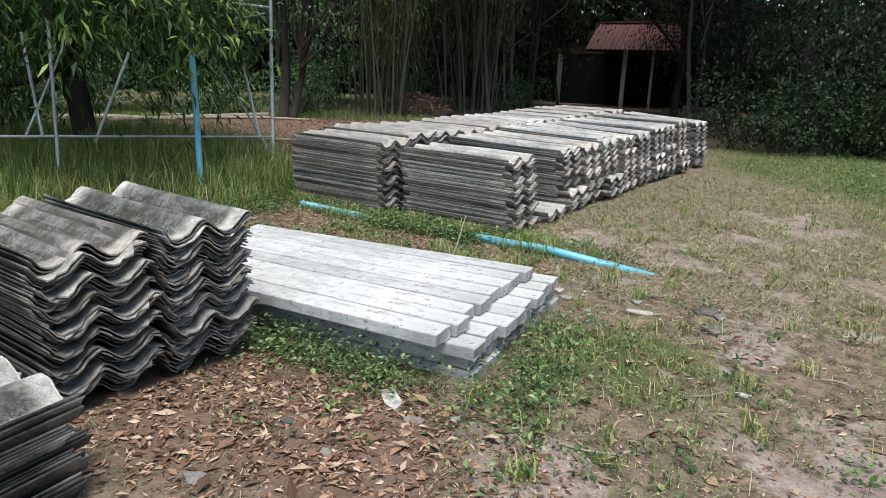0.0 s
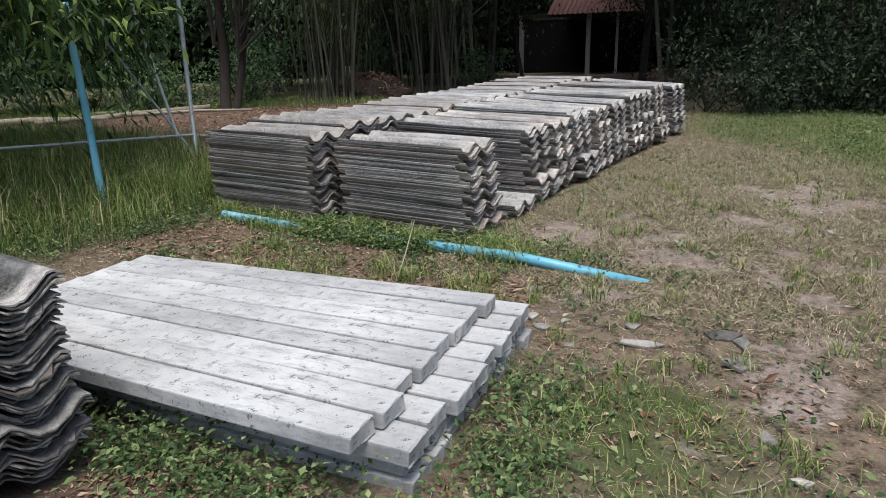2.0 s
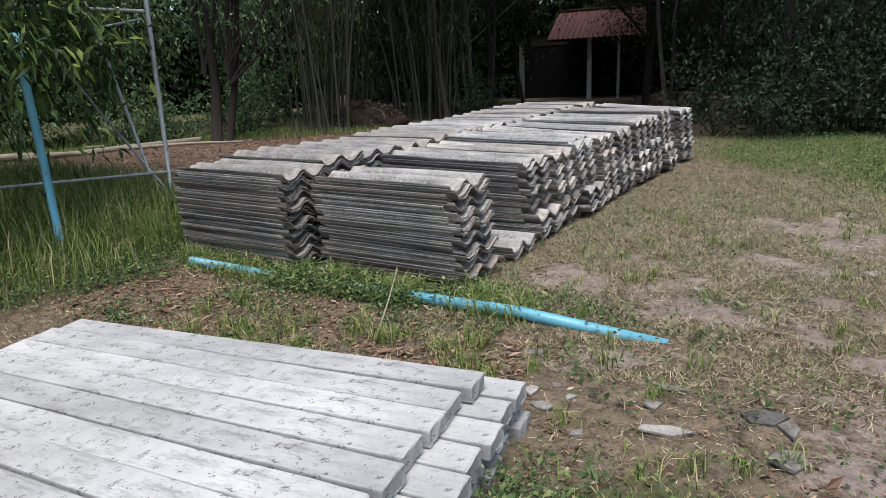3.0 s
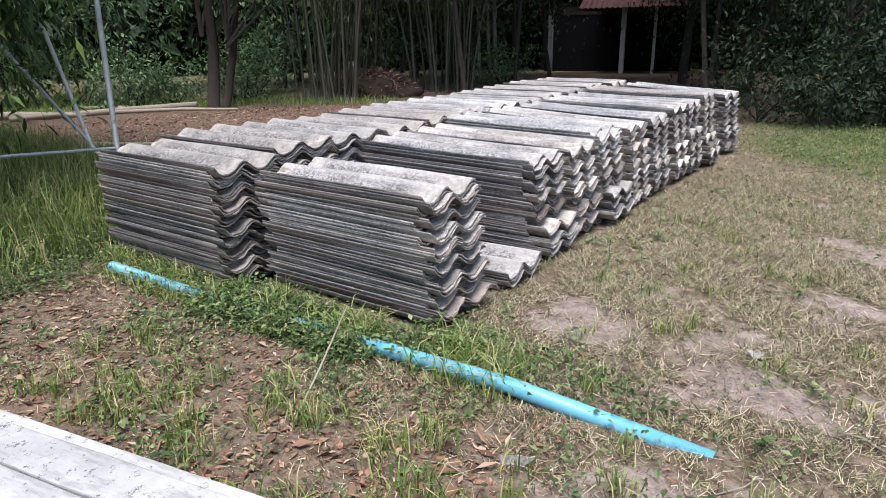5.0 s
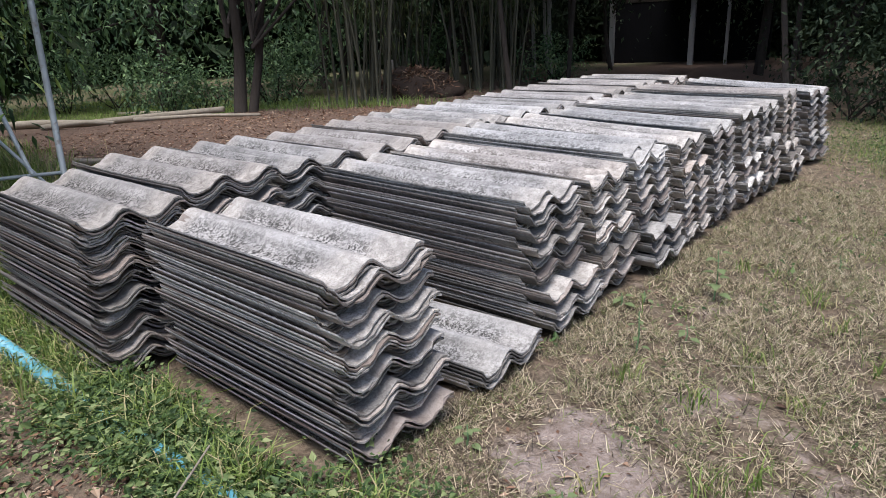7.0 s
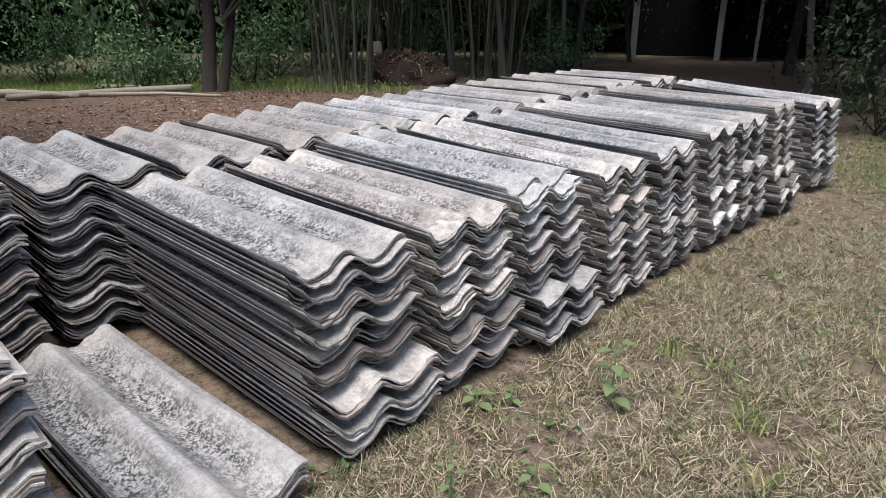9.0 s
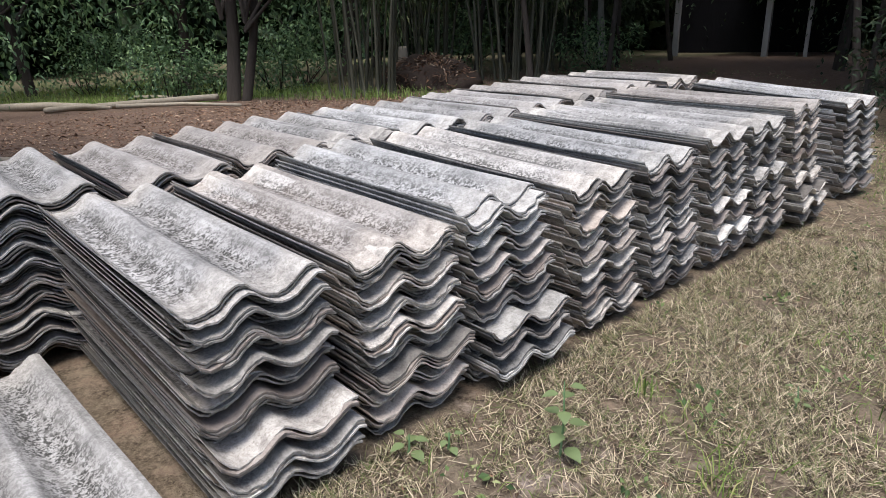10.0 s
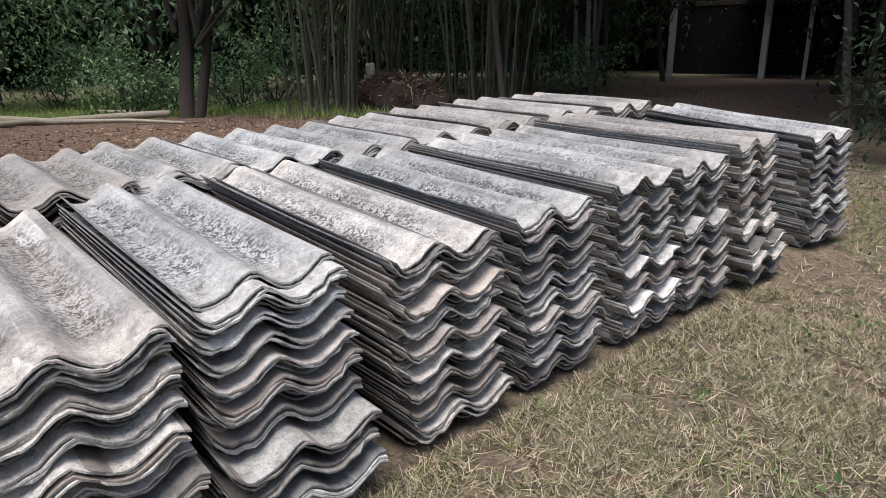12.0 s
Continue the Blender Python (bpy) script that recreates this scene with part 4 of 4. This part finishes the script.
in_grass = scatter(2300, -7.8, -4.8, 2.2, 6.4, lambda x, y: clear_of_things(x, y) * smooth(-5.4, -6.3, x) * 0.7)
weeds(in_grass, 0.09, 22, "tall_weeds", "leafy weeds in the tall grass")
floor_weeds = scatter(1100, -12.5, -2.5, 12.9, 22.0, lambda x, y: clear_of_things(x, y) * 0.35)
weeds(floor_weeds, 0.08, 12, "floor_weeds", "sparse green weeds on the leafy forest floor")
behind_weeds = scatter(450, -6.2, -2.6, 4.25, 5.4, lambda x, y: clear_of_things(x, y) * np.clip(0.4 + 0.8 * wobble(x, y, 3.0, 6.0), 0, 0.8))
weeds(behind_weeds, 0.05, 14, "behind_weeds", "green weeds on the brown soil behind the beams")
far_weeds = scatter(2300, -4.5, 5.0, 10.5, 16.5, lambda x, y: clear_of_things(x, y) * cover(x, y)[1] * 0.8)
weeds(far_weeds, 0.09, 16, "yard_edge_weeds", "green weeds at the far edge of the yard")


def litter():
    p = scatter(36000, -4.0, 0.4, 1.0, 4.6, lambda x, y: clear_of_things(x, y) * np.clip(cover(x, y)[2] * 1.1 + 0.03, 0, 1))
    q = scatter(16000, -13.5, -2.0, 7.0, 22.0, lambda x, y: clear_of_things(x, y) * cover(x, y)[2])
    u = scatter(14000, -12.5, -6.2, 7.2, 14.0, lambda x, y: clear_of_things(x, y) * cover(x, y)[2])
    o = scatter(9000, -5.8, -2.2, 4.2, 5.45, lambda x, y: clear_of_things(x, y) * 0.5)
    r = scatter(26000, -3.2, 2.6, 2.0, 13.0, lambda x, y: clear_of_things(x, y) * (0.08 + 0.62 * smooth(7.5, 5.0, y)))
    b = np.concatenate([p, q, u, o, r]) + (0, 0, 0.008)
    n = len(b)
    ln = rng.uniform(0.022, 0.075, n) * np.where(rng.uniform(0, 1, n) < 0.88, 0.75, 1.35)
    ln[len(b) - len(r):] *= 0.62
    way = rng.normal(size=(n, 3)) * (1, 1, 0.22)
    stuff("leaf_litter", leaves_arrays(b, way, ln, ln * rng.uniform(0.25, 0.5, n), 0.1), LITTER, "brown dead leaves on the ground", "leaf litter")


litter()


def tufts(n, x0, x1, y0, y1, name, label, low_h, high_h):
    """Separate tufts of green grass."""
    mids = scatter(n, x0, x1, y0, y1, clear_of_things)
    b = np.repeat(mids, 26, 0) + rng.normal(size=(len(mids) * 26, 3)) * (0.035, 0.035, 0)
    k = len(b)
    stuff(name, blades_arrays(b, rng.uniform(low_h, high_h, k), rng.uniform(0.004, 0.008, k), rng.uniform(0.2, 1.1, k)), GREEN_GRASS, label, "grass")


tufts(110, -6.0, -2.6, 5.45, 5.78, "grass_tufts", "tufts of green grass along the blue pipe", 0.08, 0.24)
tufts(34, -5.5, -3.5, 5.33, 5.43, "grass_tufts", "tufts of green grass before the blue pipe", 0.06, 0.16)
tufts(60, -4.6, -2.2, 4.3, 5.1, "grass_tufts", "tufts of green grass behind the concrete beams", 0.05, 0.16)
tufts(110, -2.8, 1.5, 2.4, 9.5, "grass_tufts", "tufts of green grass in the yard", 0.05, 0.14)


def fragment(x, y, size, stretch, turn, tilt, mat, label, seed):
    """A broken piece of sheet or concrete: an uneven slab with chipped corners."""
    r = random.Random(seed)
    bm = bmesh.new()
    k = r.randint(4, 6)
    ring = []
    for i in range(k):
        a = 2 * math.pi * (i + r.uniform(-0.25, 0.25)) / k
        d = size * r.uniform(0.6, 1.05)
        ring.append(bm.verts.new((math.cos(a) * d * stretch, math.sin(a) * d, 0.006 * math.cos(a * 2))))
    face = bm.faces.new(ring)
    up = bmesh.ops.extrude_face_region(bm, geom=[face])
    bmesh.ops.translate(bm, vec=(0, 0, size * 0.16 + 0.006), verts=[v for v in up["geom"] if isinstance(v, bmesh.types.BMVert)])
    bmesh.ops.recalc_face_normals(bm, faces=bm.faces)
    bmesh.ops.bevel(bm, geom=bm.edges[:], offset=0.002, segments=1, affect="EDGES")
    me = bpy.data.meshes.new("broken_piece")
    bm.to_mesh(me)
    bm.free()
    me.materials.append(mat)
    ob = new("broken_piece", me)
    ob.matrix_basis = pose(x, y, float(land(x, y)) + 0.004, tilt, r.uniform(-4, 4), turn)
    ob.color = (0.72, 0.70, 0.67, 1.0)
    tagged(ob, label, "rubble", "broken pieces")


pale_bit, grey_bit = "pale broken piece of sheet on bare soil", "dark grey broken piece of sheet on bare soil"
for k, (x, y, size, stretch, turn, tilt, mat, text) in enumerate([
        (-1.04, 4.62, 0.075, 1.2, 70, 7, SHEET, pale_bit), (-1.49, 4.64, 0.05, 2.4, 20, 5, SHEET, pale_bit), (-1.15, 4.93, 0.07, 1.5, 10, 4, OLD_SHEET, grey_bit),
        (-1.05, 4.86, 0.06, 1.6, 100, 4, OLD_SHEET, grey_bit), (-1.60, 4.84, 0.05, 1.1, 40, 6, SHEET, pale_bit), (-1.56, 5.02, 0.03, 4.0, -5, 3, SHEET, pale_bit),
        (-2.31, 5.12, 0.035, 2.2, 30, 8, SHEET, pale_bit), (-2.03, 4.61, 0.045, 1.3, 0, 5, SHEET, pale_bit), (-1.81, 4.46, 0.03, 2.0, 80, 6, SHEET, pale_bit),
        (-2.24, 4.66, 0.04, 1.6, 15, 6, SHEET, pale_bit), (-2.14, 4.72, 0.04, 1.2, 60, 4, SHEET, pale_bit), (-2.05, 4.82, 0.03, 1.5, 110, 6, SHEET, pale_bit),
        (-1.95, 4.75, 0.03, 1.3, 30, 5, SHEET, pale_bit), (-0.83, 4.04, 0.05, 1.4, 120, 9, OLD_SHEET, grey_bit), (-0.69, 3.83, 0.04, 1.5, 20, 5, SHEET, pale_bit),
        (-1.02, 7.63, 0.05, 1.5, 0, 4, SHEET, pale_bit), (-0.79, 7.35, 0.05, 2.0, 30, 4, SHEET, pale_bit), (-1.99, 2.65, 0.06, 2.0, -35, 6, OLD_SHEET, grey_bit),
        (-1.79, 2.56, 0.035, 1.8, 20, 6, SHEET, pale_bit), (-1.65, 2.68, 0.04, 1.2, 70, 5, SHEET, pale_bit), (-2.19, 2.19, 0.035, 1.2, 70, 5, SHEET, pale_bit),
        (-1.89, 2.12, 0.03, 1.2, 10, 8, SHEET, pale_bit), (-2.12, 1.69, 0.05, 1.2, 30, 8, SHEET, pale_bit), (-1.76, 6.52, 0.045, 1.3, 30, 8, SHEET, pale_bit), (-2.15, 6.15, 0.02, 1.3, 30, 8, SHEET, pale_bit)]):
    fragment(x, y, size, stretch, turn, tilt, mat, text, 300 + k)


def sapling(x, y, height, leaves, size, label):
    """A weed with one stem and broad oval leaves."""
    t = thing("sapling", pose(x, y, float(land(x, y))), label, "weed", "saplings")
    pts = [(0, 0, -0.02), (0.01, 0.004, height * 0.5), (0.0, 0.012, height)]
    part_mesh("stem", tubes_mesh("stem", [(pts, [0.005, 0.004, 0.002])], BUSH, 6), t)
    for k in range(leaves):
        f = (k + 1.5) / (leaves + 1)
        a = 2.4 * k + rng.uniform(-0.3, 0.3)
        ln = size * (0.85 - 0.3 * f)
        u = np.linspace(0, 1, 7)[:, None]
        w = np.array([0.05, 0.75, 1.0, 0.95, 0.75, 0.4, 0.03])[:, None] * ln * 0.36
        out = np.array((math.cos(a), math.sin(a), 0.0))
        side = np.array((-math.sin(a), math.cos(a), 0.0))
        c = np.array((0.005, 0.006, height * f)) + out * (0.02 + u * ln) + np.array((0, 0, 1.0)) * (0.35 * u - 0.55 * u ** 2) * ln
        v = np.concatenate([c - side * w + (0, 0, 0.004), c, c + side * w + (0, 0, 0.004)])
        q = [(r * 7 + i, r * 7 + i + 1, (r + 1) * 7 + i + 1, (r + 1) * 7 + i) for r in range(2) for i in range(6)]
        part_mesh("leaf", mesh_of("leaf", v, q, YOUNG, True), t)


broad = "young green weed with broad oval leaves in dry grass"
for x, y, h, n, sz in [(-2.80, 8.22, 0.30, 9, 0.10), (-3.18, 7.83, 0.08, 5, 0.085), (-2.72, 7.60, 0.09, 5, 0.07), (-3.10, 7.95, 0.07, 4, 0.06), (-2.85, 7.33, 0.22, 7, 0.05), (-0.71, 13.05, 0.35, 7, 0.20), (-2.35, 9.1, 0.10, 5, 0.05), (-2.55, 6.15, 0.09, 5, 0.06), (-1.95, 8.9, 0.08, 5, 0.05), (-3.02, 6.25, 0.10, 6, 0.06), (-1.35, 11.9, 0.3, 8, 0.10), (-0.9, 12.3, 0.25, 7, 0.09), (-2.0, 12.4, 0.3, 8, 0.09)]:
    sapling(x, y, h, n, sz, broad)


def stick(name, pts, r0, label):
    rad = [r0 * (1 - 0.4 * i / (len(pts) - 1)) for i in range(len(pts))]
    pts = [(x, y, float(land(x, y)) + z) for x, y, z in pts]
    tagged(new(name, tubes_mesh(name, [(pts, rad)], DEADWOOD, 8)), label, "stick", "sticks")


log = "bleached fallen pole at the edge of the clearing"
stick("fallen_pole", [(-19.6, 9.2, 0.06), (-18.2, 9.85, 0.10), (-16.9, 10.45, 0.07), (-15.3, 11.2, 0.10), (-13.85, 11.85, 0.08)], 0.10, log)
stick("fallen_pole", [(-17.6, 9.7, 0.05), (-16.6, 10.25, 0.12), (-15.9, 10.5, 0.06)], 0.07, log)
stick("fallen_pole", [(-18.9, 11.9, 0.06), (-17.6, 12.4, 0.10), (-16.4, 12.7, 0.06)], 0.05, log)
stick("fallen_pole", [(-14.0, 10.1, 0.04), (-12.9, 10.9, 0.06), (-11.9, 11.4, 0.05)], 0.04, log)
stick("fallen_pole", [(-9.6, 7.4, 0.05), (-8.6, 7.9, 0.06), (-7.6, 8.3, 0.05)], 0.035, "bleached fallen pole on bare soil")
stick("dry_stick", [(-3.18, 4.84, 0.02), (-3.3, 5.1, 0.10), (-3.5, 5.5, 0.22)], 0.006, "thin dry stick leaning in the grass")
for k in range(14):
    x, y, a = rng.uniform(-2.6, 0.6), rng.uniform(2.2, 9.0), rng.uniform(0, 3.1)
    d = rng.uniform(0.06, 0.16)
    stick("dry_stick", [(x, y, 0.012), (x + d * math.cos(a), y + d * math.sin(a), 0.02), (x + 2 * d * math.cos(a + 0.2), y + 2 * d * math.sin(a + 0.2), 0.015)], rng.uniform(0.003, 0.006), "thin dry stick on the ground")


def mound(x, y, r, h):
    """A heap of earth and dead bamboo leaves with a stump in it."""
    t = thing("leaf_mound", pose(x, y, float(land(x, y)) - 0.05), "brown mound of earth and dead leaves by the bamboo", "mound")
    bm = bmesh.new()
    bmesh.ops.create_icosphere(bm, subdivisions=4, radius=1.0)
    for v in bm.verts:
        v.co = Vector((v.co.x * r, v.co.y * r * 0.8, max(v.co.z, 0) * h)) * (1 + 0.25 * noise.noise(v.co * 2.2) + 0.1 * noise.noise(v.co * 7))
    part("earth", bm, LITTER_SOIL, t, smooth=True)
    a = rng.uniform(0, 2 * np.pi, 1500)
    d = np.sqrt(rng.uniform(0, 1, 1500))
    b = np.stack([np.cos(a) * d * r, np.sin(a) * d * r * 0.8, h * np.sqrt(np.maximum(0, 1 - d * d)) * 1.05], 1)
    ln = rng.uniform(0.06, 0.18, 1500)
    part_mesh("leaves", mesh_of("leaves", *leaves_arrays(b, rng.normal(size=b.shape) * (1, 1, 0.4), ln, ln * 0.22), LITTER), t)
    part_mesh("stump", tubes_mesh("stump", [([(-0.5, -0.2, 0.1), (-0.52, -0.2, h * 1.1), (-0.5, -0.22, h * 1.35)], [0.12, 0.10, 0.085])], DEADWOOD, 9), t)


mound(-12.0, 15.5, 1.1, 0.6)
